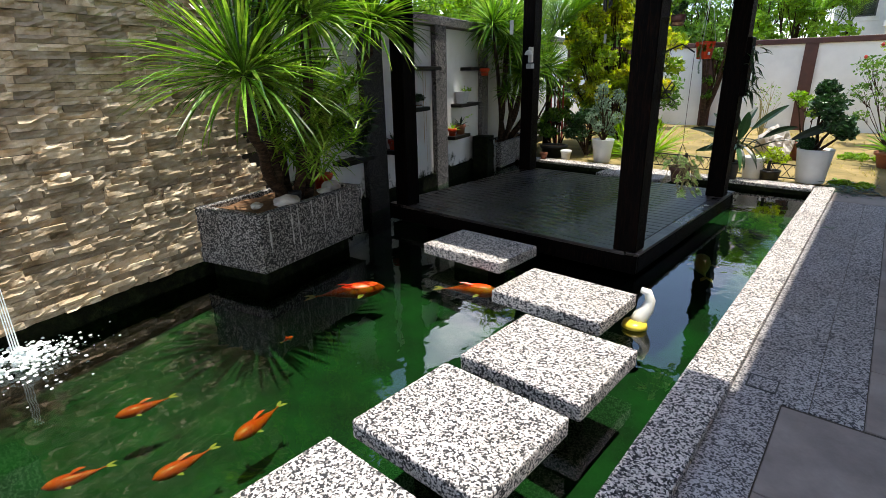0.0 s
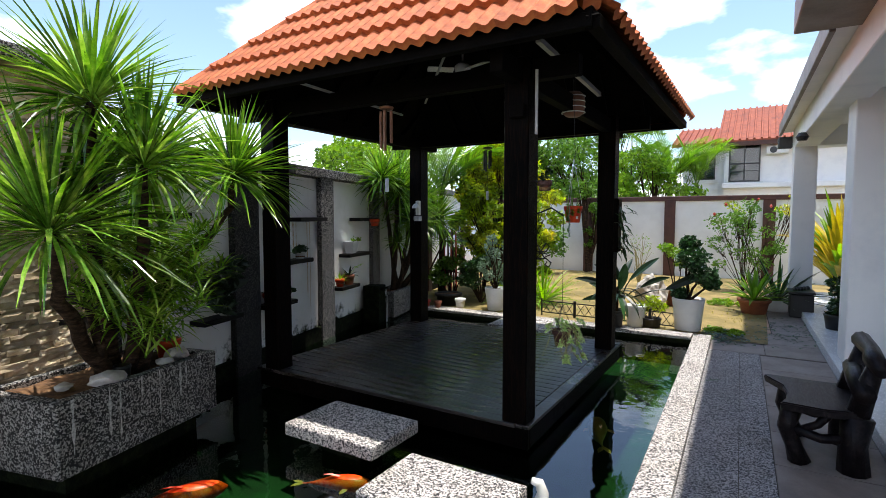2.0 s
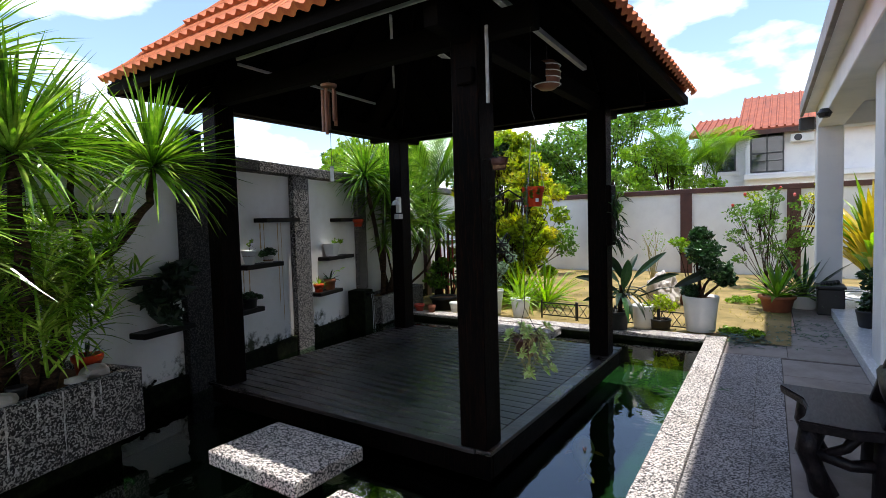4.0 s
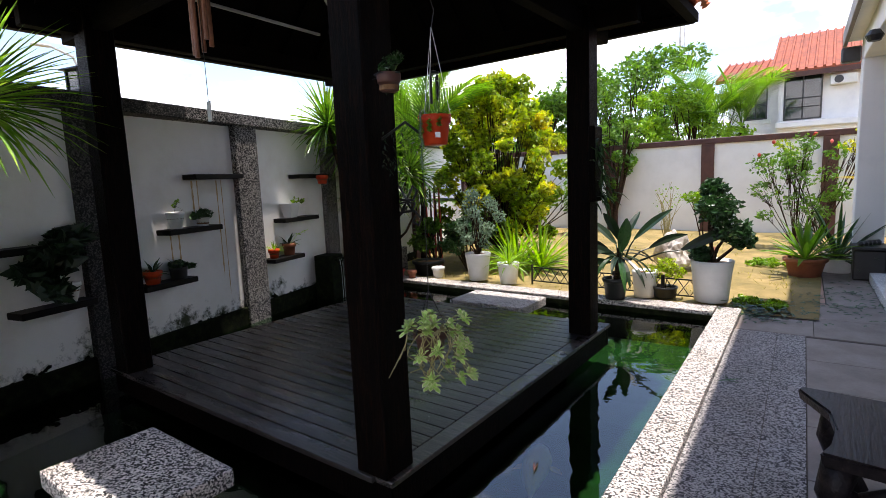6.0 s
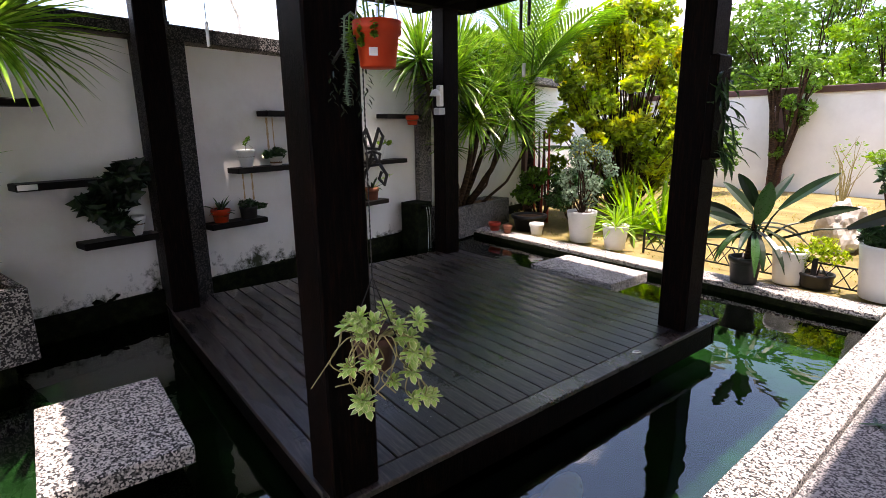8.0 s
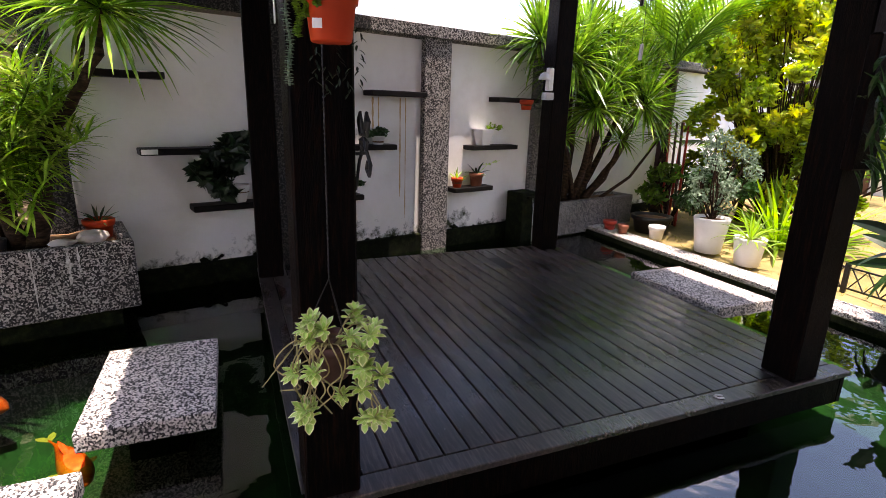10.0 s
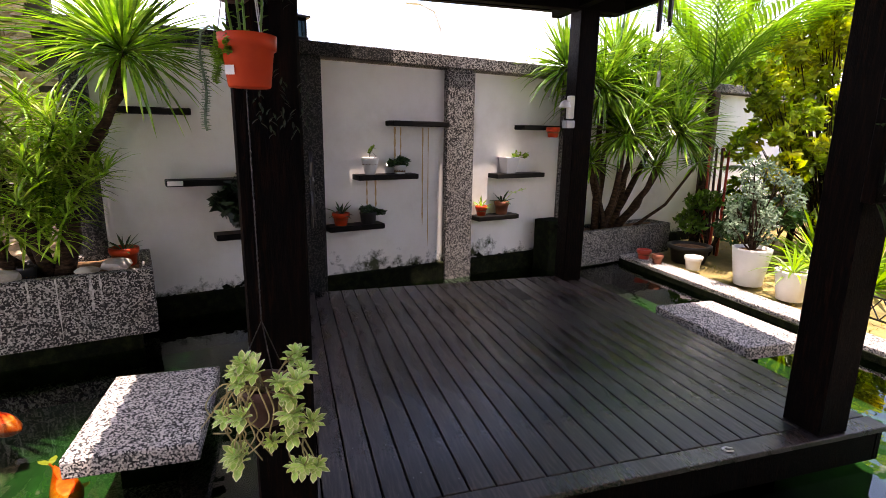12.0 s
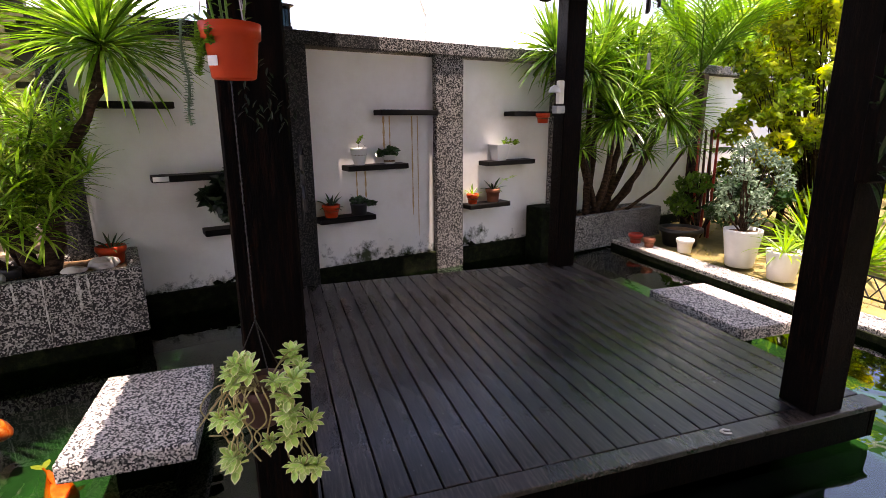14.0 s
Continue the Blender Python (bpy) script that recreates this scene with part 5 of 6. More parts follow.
part("bracket", tube(bmesh.new(), [(-0.26, 0.04, 0.96), (-0.1, 0.02, 1.02), (0, 0, 0.96)], 0.006, 6), M_metal, sp)
su = plant("succulent", pose(-1.265, 4.16, 0.825), "trailing cream-edged succulent over a dark pot")
rng = random.Random(131)


def succ_head(bm, c, axis, size, n=10):
    """An open rosette of spoon-shaped leaves, each on a slightly larger cream margin."""
    q = Vector((0, 0, 1)).rotation_difference(axis)
    for i in range(n):
        a, el = i * 2.4, 1.05 - 0.95 * i / n
        d = q @ Vector((math.cos(a) * math.cos(el), math.sin(a) * math.cos(el), math.sin(el)))
        ln = size * (0.6 + 0.45 * i / n) * rng.uniform(0.85, 1.1)
        blade(bm, c, d, ln, ln * 0.4, 0.12, 4, 0.12, 0.66)
        k = len(bm.faces)
        blade(bm, c - q @ Vector((0, 0, 0.0012)), d, ln * 1.06, ln * 0.53, 0.12, 4, 0.12, 0.66)
        bm.faces.ensure_lookup_table()
        for f in bm.faces[k:]:
            f.material_index = 1


def curvy(pts, n=5):
    """A smooth line through the points."""
    pts = [Vector(p) for p in pts]
    ext = [pts[0] * 2 - pts[1]] + pts + [pts[-1] * 2 - pts[-2]]
    fine = []
    for a, b, c, d in zip(ext, ext[1:], ext[2:], ext[3:]):
        for k in range(n):
            t = k / n
            fine.append(0.5 * (2 * b + (c - a) * t + (2 * a - 5 * b + 4 * c - d) * t * t + (3 * b - a - 3 * c + d) * t ** 3))
    return fine + [pts[-1]]


stems, headsb = bmesh.new(), []
SU_R, SU_C = Vector((0.513, 0.857, 0)), Vector((0.857, -0.513, 0))     # along and out of the walk side of the pot
CLUSTERS = ((-0.02, 0.055, 0.05, 5, 0.045), (0.11, 0.035, 0.05, 6, 0.055), (0.105, -0.05, 0.06, 2, 0.02), (0.16, -0.075, 0.03, 1, 0.0),
            (0.14, -0.205, 0.05, 4, 0.035), (-0.026, -0.185, 0.08, 3, 0.025), (-0.077, -0.07, 0.08, 1, 0.0), (-0.01, -0.05, 0.1, 1, 0.0),
            (0.054, -0.135, 0.06, 1, 0.0), (0.108, -0.11, 0.05, 1, 0.0), (-0.1, 0.02, -0.06, 2, 0.03), (0.03, 0.03, -0.09, 3, 0.04))
for u, v, w, n, spread in CLUSTERS:
    for k in range(n):
        p2 = SU_R * (u + rng.uniform(-1, 1) * spread) + SU_C * (w + rng.uniform(-1, 1) * spread * 0.6) + Vector((0, 0, v + rng.uniform(-1, 1) * spread * 0.7))
        out = (SU_R * u * 0.5 + SU_C * w * 0.6) if v < 0 else p2 * 0.6
        p0 = Vector((out.x * 0.4, out.y * 0.4, 0.0))
        rim = Vector((out.x, out.y, 0.0)).normalized() * 0.085 + Vector((0, 0, 0.02))
        if v < -0.03:
            sway = SU_R * rng.uniform(-0.04, 0.04)
            pts = [p0, rim, rim.lerp(p2, 0.35) + sway, rim.lerp(p2, 0.75) - sway * 0.6 + Vector((0, 0, -0.015)), p2]
        else:
            pts = [p0, p0.lerp(p2, 0.6) + Vector((0, 0, 0.015)), p2]
        tube(stems, curvy(pts), 0.0024, 5)
        headsb.append((p2, (SU_R * u * 3 + SU_C * (w * 3 + 0.35) + Vector((0, 0, 0.55))).normalized()))
for k in range(9):
    u0 = rng.uniform(-0.09, 0.07)
    p = SU_R * u0 + SU_C * 0.075
    loop = SU_R * rng.uniform(-0.05, 0.05)
    tube(stems, curvy([p * 0.5, p + Vector((0, 0, 0.025)), p * 1.12 + loop + Vector((0, 0, -0.05)), p * 1.05 - loop * 0.5 + Vector((0, 0, -0.11)), p + loop + Vector((0, 0, -rng.uniform(0.13, 0.2)))]), 0.0022, 5)
for k in range(4):
    e = SU_R * (-0.13 - 0.025 * k) + SU_C * 0.03 + Vector((0, 0, -0.05 - 0.035 * k))
    tube(stems, curvy([SU_R * -0.05, SU_R * -0.1 + Vector((0, 0, 0.02)), SU_R * -0.115 + Vector((0, 0, -0.03)), e]), 0.0017, 5)
part("stem_tangle", stems, M_stem, su)["kind"] = "stuff"
for p, axis in headsb:
    bm = bmesh.new()
    succ_head(bm, p, axis, rng.uniform(0.036, 0.05), 16)
    part("leaf_head", bm, M_succ, su).data.materials.append(M_succ_edge)

# hangings on the posts
vine = plant("post_fern", pose(-1.6, 4.25, 1.75), "dark trailing plant tied to the pavilion post")
bm = bmesh.new()
for k in range(70):
    strand = k % 5
    p = Vector((0.104, -0.07 + 0.032 * strand + 0.006 * math.sin(k), -0.2 + 0.012 * (k // 5) - 0.03 * (strand % 2) + (0.28 if strand in (1, 3) and k > 35 else 0)))
    blade(bm, p, (rng.uniform(0.1, 0.7), rng.uniform(-1, 1), -0.5), 0.026, 0.009, 0.4, 3)
part("fronds", bm, M_dark, vine)
stag = plant("staghorn_fern", pose(-1.5, 6.8, 1.6), "dark staghorn fern mounted on the post")
part("board", box(bmesh.new(), -0.02, 0.04, -0.09, 0.09, -0.35, 0.28, 0.01), M_post, stag)
bm = bmesh.new()
for k in range(60):
    p = Vector((0.06 + rng.gauss(0, 0.03), rng.gauss(0, 0.06), rng.uniform(-0.35, 0.2)))
    blade(bm, p, (rng.uniform(0.2, 1), rng.uniform(-1, 1), rng.uniform(-1.2, 0.4)), rng.uniform(0.08, 0.2), 0.03, 0.7, 3)
part("fronds", bm, M_bush, stag)
bt = thing("butterfly_ornament", pose(-1.6, 4.32, 1.38) @ Matrix.Scale(0.85, 4), "black iron butterfly hook on the post", "ornament")
bm = bmesh.new()
for s in (-1, 1):
    tube(bm, [(0.12, 0, 0.02), (0.12 + s * 0.05, 0.0, 0.1), (0.12 + s * 0.08, 0, 0.07), (0.12 + s * 0.05, 0, 0.02), (0.12, 0, 0.02)], 0.007, 5)
    tube(bm, [(0.12, 0, 0.01), (0.12 + s * 0.04, 0, -0.04), (0.12 + s * 0.055, 0, 0.0), (0.12, 0, 0.01)], 0.007, 5)
part("butterfly", bm, M_metal, bt)
part("scroll", tube(bmesh.new(), [(-0.02, 0, -0.06), (0.08, 0, -0.05), (0.17, 0, -0.04), (0.22, 0, -0.08), (0.2, 0, -0.12), (0.16, 0, -0.1), (0.18, 0, -0.07)], 0.007, 6), M_metal, bt)
part("brace", tube(bmesh.new(), [(-0.02, 0, -0.2), (0.05, 0, -0.08), (0.12, 0, -0.02)], 0.007, 6), M_metal, bt)
bf = thing("bird_feeder", pose(-4.4, 6.885, 1.6), "small grey box feeder with a white hood on the post", "bird feeder")
part("tray", box(bmesh.new(), -0.045, 0.045, -0.06, 0.03, 0, 0.07, 0.006), M_steel, bf)
part("tank", box(bmesh.new(), -0.03, 0.03, -0.035, 0.025, 0.085, 0.3, 0.008), M_ivory, bf)
part("hood", lathe([(0.06, 0.19), (0.058, 0.2), (0.04, 0.24), (0.012, 0.26)], 14, m=pose(0.0, -0.065, 0)), M_wpot, bf, smooth=True)
part("wire", tube(bmesh.new(), [(0, -0.1, 0.19), (0, -0.1, -0.05)], 0.0015, 4), M_metal, bf)

bp = pot("hanging_pot", pose(-1.4, 4.13, 1.86), 0.048, 0.075, M_brown, "small brown pot hung on the pavilion post", 0.75, 0.02, "hanging pot")
part("ring_bracket", tube(bmesh.new(), [(-0.12, 0.03, 0.07), (-0.062, 0.01, 0.07), (-0.05, -0.035, 0.07), (0.0, -0.062, 0.07), (0.06, 0.0, 0.07), (0.0, 0.062, 0.07), (-0.06, 0.01, 0.07)], 0.003, 5), M_metal, bp)
bush("pot_plant", pose(-1.4, 4.13, 1.92), [(0, 0, 0.05, 0.05), (0.02, 0.03, 0.08, 0.035)], M_bush, "tuft of small leaves in a brown pot", 0.03, 50, 2, 141, "plant", 0.8, 0.002)
jb = thing("junction_box", pose(-1.6, 4.1, 2.4), "grey electrical box and conduit on the post", "electrical box")
part("case", box(bmesh.new(), -0.06, 0.06, -0.04, 0.0, 0, 0.1, 0.008), M_beam, jb)
part("conduit", tube(bmesh.new(), [(0.12, 0.05, -0.12), (0.12, 0.05, 0.35)], 0.012, 8), M_steel, jb)
sc = tagged(part("deck_vent", box(bmesh.new(), -4.25, -3.9, 6.22, 6.34, DECK_Z, DECK_Z + 0.004, 0.001), M_blkpot), "dark slot cover set in the deck", "vent")

clip = tagged(part("cable_clip", tube(bmesh.new(), [(0.03, 0.012, 0), (0.0, 0.016, 0), (-0.018, 0.0, 0), (0.0, -0.016, 0), (0.03, -0.012, 0)], 0.005, 6), M_wpot), "small white plastic clip lying on the deck edge", "clip")
clip.matrix_world = pose(-1.555, 6.2, DECK_Z + 0.005, 0, 0, 60)

rng = random.Random(145)
bm = bmesh.new()
for k in range(170):
    x, y, r = rng.uniform(-4.3, -1.6), rng.uniform(4.2, 7.1), rng.uniform(0.0015, 0.005) * (2 if k % 19 == 0 else 1)
    bm.faces.new([bm.verts.new((x + r * math.cos(a) * rng.uniform(0.6, 1.8), y + r * math.sin(a), DECK_Z + 0.0045)) for a in (0, 1.1, 2.3, 3.4, 4.5, 5.4)])
tagged(part("dust_specks", bm, M_dust), "pale specks of dirt on the deck boards", "dirt", kind="stuff")

# ---- pond life ----
def koi(x, y, z, heading, length, mat_, label):
    t = thing("koi", pose(x, y, z, 0, 0, heading), label, "fish", "koi in the pond")
    bm = bmesh.new()
    n, segs, rings = 12, 10, []
    for i in range(n + 1):
        f = i / n
        w = length * 0.135 * (math.sin(math.pi * min(f * 1.15, 1) ** 0.7) * 0.9 + 0.12) * (1 if f < 0.86 else 0.7)
        cx = (0.5 - f) * length
        cy = 0.05 * length * math.sin(f * 3.2) * f
        rings.append([bm.verts.new((cx, cy + w * math.cos(6.2832 * k / segs), w * 0.85 * math.sin(6.2832 * k / segs))) for k in range(segs)])
    for a, b in zip(rings, rings[1:]):
        for k in range(segs):
            bm.faces.new((a[k], b[k], b[(k + 1) % segs], a[(k + 1) % segs]))
    bm.faces.new(rings[0])
    bm.faces.new(list(reversed(rings[-1])))
    part("body", bm, mat_, t, smooth=True)
    for s in (-1, 1):
        part("fin", blade(bmesh.new(), (0.17 * length, s * 0.09 * length, -0.01), (-0.7, s, 0), 0.17 * length, 0.09 * length, 0.1, 3, 0.05), M_fin, t)
        part("tail_fin", blade(bmesh.new(), (-0.47 * length, 0.0, 0), (-1, s * 0.45, 0), 0.2 * length, 0.08 * length, 0.05, 3, 0.1), M_fin, t)
    part("dorsal_fin", blade(bmesh.new(), (0.1 * length, 0, 0.08 * length), (-1, 0, 0.25), 0.3 * length, 0.03, 0.1, 3, 0.3), mat_, t)
    return t


for x, y, h, ln in ((-2.92, 0.62, 262, 0.28), (-2.29, 0.97, 285, 0.32), (-2.28, 0.57, 270, 0.28), (-2.58, 0.2, 255, 0.26), (-3.3, 2.42, 60, 0.6), (-2.52, 3.1, 30, 0.5), (-2.98, 1.6, 100, 0.1)):
    koi(x, y, -0.205, h, ln, M_fish, "orange koi swimming just below the surface")
koi(-1.19, 5.0, -0.232, 110, 0.62, M_palefish, "pale peach koi beside the deck")

sw = tagged(part("duck_ornament", tube(bmesh.new(), [(0, 0, -0.12), (0.03, 0.02, -0.06), (0.06, 0.05, 0.0), (0.07, 0.06, 0.06), (0.05, 0.05, 0.12), (0.01, 0.03, 0.135)], [0.05, 0.055, 0.045, 0.035, 0.03, 0.02], 12), M_ivory, smooth=True), "white glazed bird ornament floating by a slab", "ornament")
sw.matrix_world = pose(-1.16, 3.27, -0.03)
tagged(part("float_base", lathe([(0.05, -0.02), (0.09, 0.0), (0.08, 0.03), (0.03, 0.04)], 16), M_gold_glaze, smooth=True), "yellow float under the bird ornament", "float").matrix_world = pose(-1.15, 3.24, WATER_Z + 0.01)

# waterfall splash at the slate wall
spl = thing("fountain_jet", pose(-3.95, 0.29, WATER_Z), "white splashing water falling into the pond", "water jet")
rng = random.Random(151)
bm = bmesh.new()
for k in range(620):
    a, r = rng.uniform(0, 6.28), abs(rng.gauss(0, 0.2))
    lump(bm, (r * math.cos(a), r * math.sin(a), rng.random() * 0.1 * max(0, 1 - r * 2)), rng.uniform(0.004, 0.017) * max(0.25, 1 - r), rng, 0.6, 1, (1.3, 1.3, 0.6))
part("foam", bm, M_splash, spl)["kind"] = "stuff"
bm = bmesh.new()
for k in range(4):
    tube(bm, [(-0.25, -0.04 + 0.012 * k, 0.62), (-0.12, -0.04 + 0.012 * k, 0.5), (-0.03, -0.05 + 0.014 * k, 0.0)], [0.004, 0.003, 0.005], 5)
part("stream", bm, M_splash, spl)["kind"] = "stuff"
spout = thing("spout_block", WALL @ pose(0, -6.4, 0), "dark stone spout on the slate wall", "fountain")
part("spout_stone", box(bmesh.new(), 0.0, 0.32, -0.2, 0.2, 0.42, 0.72, 0.03), M_granite_dark, spout)

# ---- bench ----
bench = thing("log_bench", pose(0.1, 4.9, WALK_Z), "dark polished tree-log bench on the walk", "bench")
pts = [(0.02, 0.0), (0.06, 0.12), (0.075, 0.28), (0.05, 0.46), (-0.08, 0.7), (-0.05, 0.74), (0.25, 0.72), (0.5, 0.74), (0.53, 0.4), (0.5, 0.02), (0.28, -0.03)]
bm = bmesh.new()
top = [bm.verts.new((x, y, 0.45)) for x, y in pts]
bot = [bm.verts.new((x * 1.0 + 0.012, y, 0.39)) for x, y in pts]
bm.faces.new(top)
bm.faces.new(list(reversed(bot)))
for i in range(len(pts)):
    j = (i + 1) % len(pts)
    bm.faces.new((top[i], bot[i], bot[j], top[j]))
bmesh.ops.recalc_face_normals(bm, faces=bm.faces)
bmesh.ops.bevel(bm, geom=list(bm.edges), offset=0.01, segments=2, affect="EDGES")
part("seat", bm, M_bench, bench)
rng = random.Random(161)
for y in (0.08, 0.64):
    bm = bmesh.new()
    tube(bm, [(0.1, y, 0.4), (0.07, y, 0.25), (0.12, y, 0.12), (0.16, y, 0.0)], [0.07, 0.06, 0.055, 0.075], 9)
    part("leg", bm, M_bench, bench, smooth=True)
    bm = bmesh.new()
    tube(bm, [(0.48, y, 0.4), (0.46, y, 0.2), (0.47, y, 0.0)], [0.1, 0.085, 0.1], 9)
    part("leg", bm, M_bench, bench, smooth=True)
    part("stretcher", tube(bmesh.new(), [(0.1, y, 0.25), (0.28, y, 0.2), (0.46, y, 0.24)], [0.04, 0.035, 0.045], 8), M_bench, bench, smooth=True)
    part("brace", tube(bmesh.new(), [(0.12, y, 0.22), (0.26, y, 0.3), (0.32, y, 0.4)], [0.03, 0.03, 0.04], 8), M_bench, bench, smooth=True)
    part("back_post", tube(bmesh.new(), [(0.48, y, 0.42), (0.52, y, 0.6), (0.57, y, 0.8)], [0.075, 0.065, 0.05], 9), M_bench, bench, smooth=True)
bm = bmesh.new()
tube(bm, [(0.57, -0.1, 0.78), (0.55, 0.1, 0.82), (0.59, 0.4, 0.8), (0.56, 0.7, 0.83), (0.58, 0.86, 0.78)], [0.05, 0.065, 0.055, 0.065, 0.045], 9)
part("top_rail", bm, M_bench, bench, smooth=True)
bm = bmesh.new()
tube(bm, [(0.5, -0.02, 0.58), (0.5, 0.3, 0.63), (0.52, 0.8, 0.59)], [0.065, 0.08, 0.06], 9)
part("mid_rail", bm, M_bench, bench, smooth=True)

# ---- house at the walk ----
house = thing("house", WALK, "white painted house beside the garden walk", "house", kind="structure")
part("wall", boxes((2.1, 2.3, -3.2, 4.2, -0.1, 6.0), (2.1, 2.3, 6.4, 7.6, -0.1, 6.0), (2.1, 2.3, 4.2, 6.4, 2.3, 6.0)), M_house, house)
part("near_pillar", box(bmesh.new(), 1.38, 2.1, 7.7, 8.2, -0.005, 3.05, 0.01), M_house, house, "white painted porch pillar")
part("far_pillar", box(bmesh.new(), 1.14, 1.5, 12.1, 12.5, -0.1, 3.05, 0.01), M_house, house, "white painted porch pillar")
part("porch_beam", box(bmesh.new(), 1.14, 1.5, 3.0, 12.5, 2.95, 3.3, 0.01), M_house, house, "white porch beam")
part("porch_beam", box(bmesh.new(), 1.14, 4.4, 12.1, 12.5, 2.95, 3.3, 0.01), M_house, house, "white porch beam")
part("eave_slab", box(bmesh.new(), 0.97, 4.6, 6.03, 12.7, 3.3, 3.44, 0.01), M_house, house, "white porch roof slab")
part("eave_fascia", box(bmesh.new(), 0.92, 0.97, 6.03, 12.75, 3.24, 3.46, 0.006), M_paver, house, "grey fascia board")
part("gutter_end", box(bmesh.new(), 0.9, 1.14, 12.5, 12.68, 2.98, 3.2, 0.02), M_frame, house, "dark gutter outlet")
part("canopy", box(bmesh.new(), 0.667, 2.1, -3.2, 6.0, 3.25, 3.52, 0.01), M_paver, house, "low canopy over the walk")
part("canopy_gutter", box(bmesh.new(), 0.72, 1.2, 5.94, 6.02, 3.3, 3.4, 0.01), M_frame, house, "dark gutter on the canopy")
# unseen slab added to shade walk and kerb; edges set by the shadow line
part("unseen_upper_roof", boxes((0.57, 6, -3.2, 9.9, 6.0, 6.2), (0.3, 0.57, -3.2, 3.0, 6.0, 6.2), (0.95, 6, 9.9, 13.0, 6.0, 6.2)), M_house, house, "unseen upper roof, added to shade the walk")
part("porch_back", boxes((4.4, 4.55, 3.0, 12.5, -0.1, 3.3)), M_house, house)
door = thing("door_1", WALK @ pose(2.02, 8.2, 0), "dark framed sliding glass door of the porch", "door", kind="structure")
part("door_frame", boxes((-0.62, -0.57, 0.06, 0.12, 0, 2.9)), M_frame, door)
part("door_frame", boxes((-0.03, 0.03, 0.06, 3.8, 0, 0.08)), M_frame, door)
part("glass", boxes((-0.01, 0.01, 0.1, 3.7, 0.08, 2.6)), M_glass, door)
ac = thing("wall_lamp", WALK @ pose(1.1, 10.2, 2.95), "dark porch lamp under the beam", "lamp")
part("shade", lathe([(0.06, -0.12), (0.09, -0.06), (0.05, 0.0)], 12), M_frame, ac)
cl = [(rng.uniform(-0.2, 0.2), rng.uniform(-0.3, 0.3), rng.uniform(0.15, 0.6), 0.17) for k in range(8)]
bush("pot_shrub", pose(0.98, 10.0, 0.1), cl, M_bush, "dark leafy shrub on the porch step", 0.07, 120, 3, 171, "shrub", 0.8, 0.01)
pot("plant_pot", pose(0.98, 10.0, 0.0), 0.18, 0.22, M_blkpot, "black pot on the porch step", 0.8)
gp = plant("golden_palm", pose(1.45, 14.3, -0.1), "golden yellow palm behind the porch pillar", "palm")
for k in range(16):
    a, el = k * 2.4, rng.uniform(0.5, 1.4)
    bm = bmesh.new()
    for j in range(7):
        blade(bm, (0.1 * math.cos(a), 0.1 * math.sin(a), 0.3 + 0.1 * j), (math.cos(a + 0.1 * (j - 3)) * math.cos(el), math.sin(a + 0.1 * (j - 3)) * math.cos(el), math.sin(el)), rng.uniform(0.9, 1.6), 0.12, 0.5, 4)
    part("frond", bm, M_gold if k % 3 else M_lime, gp)

# ---- beyond the garden ----
nb = thing("neighbour_house", pose(0, 24, -0.14), "white two-storey house with a red tiled roof", "house")
part("wall", boxes((-2.9, -1.35, 0.5, 7, 0, 4.7), (-1.35, 6, 0, 7, 0, 4.62)), M_house, nb)
bm = bmesh.new()


def pitched(bm, x0, x1, y0, y1, z0, z1):
    v = [bm.verts.new(p) for p in ((x0, y0, z0), (x1, y0, z0), (x1, y1, z1), (x0, y1, z1), (x0, y0, z0 - 0.12), (x1, y0, z0 - 0.12), (x1, y1, z1 - 0.12), (x0, y1, z1 - 0.12))]
    for f in ((0, 1, 2, 3), (7, 6, 5, 4), (0, 4, 5, 1), (1, 5, 6, 2), (3, 2, 6, 7), (0, 3, 7, 4)):
        bm.faces.new([v[i] for i in f])


pitched(bm, -3.3, -1.5, 0.0, 3.0, 4.75, 5.75)
low_roof = part("roof", bm, M_redroof, nb, "lower red tiled roof")
bm = bmesh.new()
pitched(bm, -1.6, 6.5, -0.5, 3.0, 4.72, 6.5)
high_roof = part("roof", bm, M_redroof, nb, "upper red tiled roof")
for k in range(34):
    x = -1.55 + k * 0.24
    part("roof_roll", tube(bmesh.new(), [(x, -0.5, 4.74), (x, 3.0, 6.52)], 0.045, 5), M_redroof, high_roof)
for k in range(8):
    x = -3.25 + k * 0.23
    part("roof_roll", tube(bmesh.new(), [(x, 0.0, 4.77), (x, 3.0, 5.77)], 0.045, 5), M_redroof, low_roof)
part("fascia", boxes((-1.6, 6.5, -0.52, -0.46, 4.5, 4.66)), M_brown, nb)
part("ledge", box(bmesh.new(), -1.4, 6, -0.25, 0.0, 2.9, 3.1, 0.02), M_house, nb)
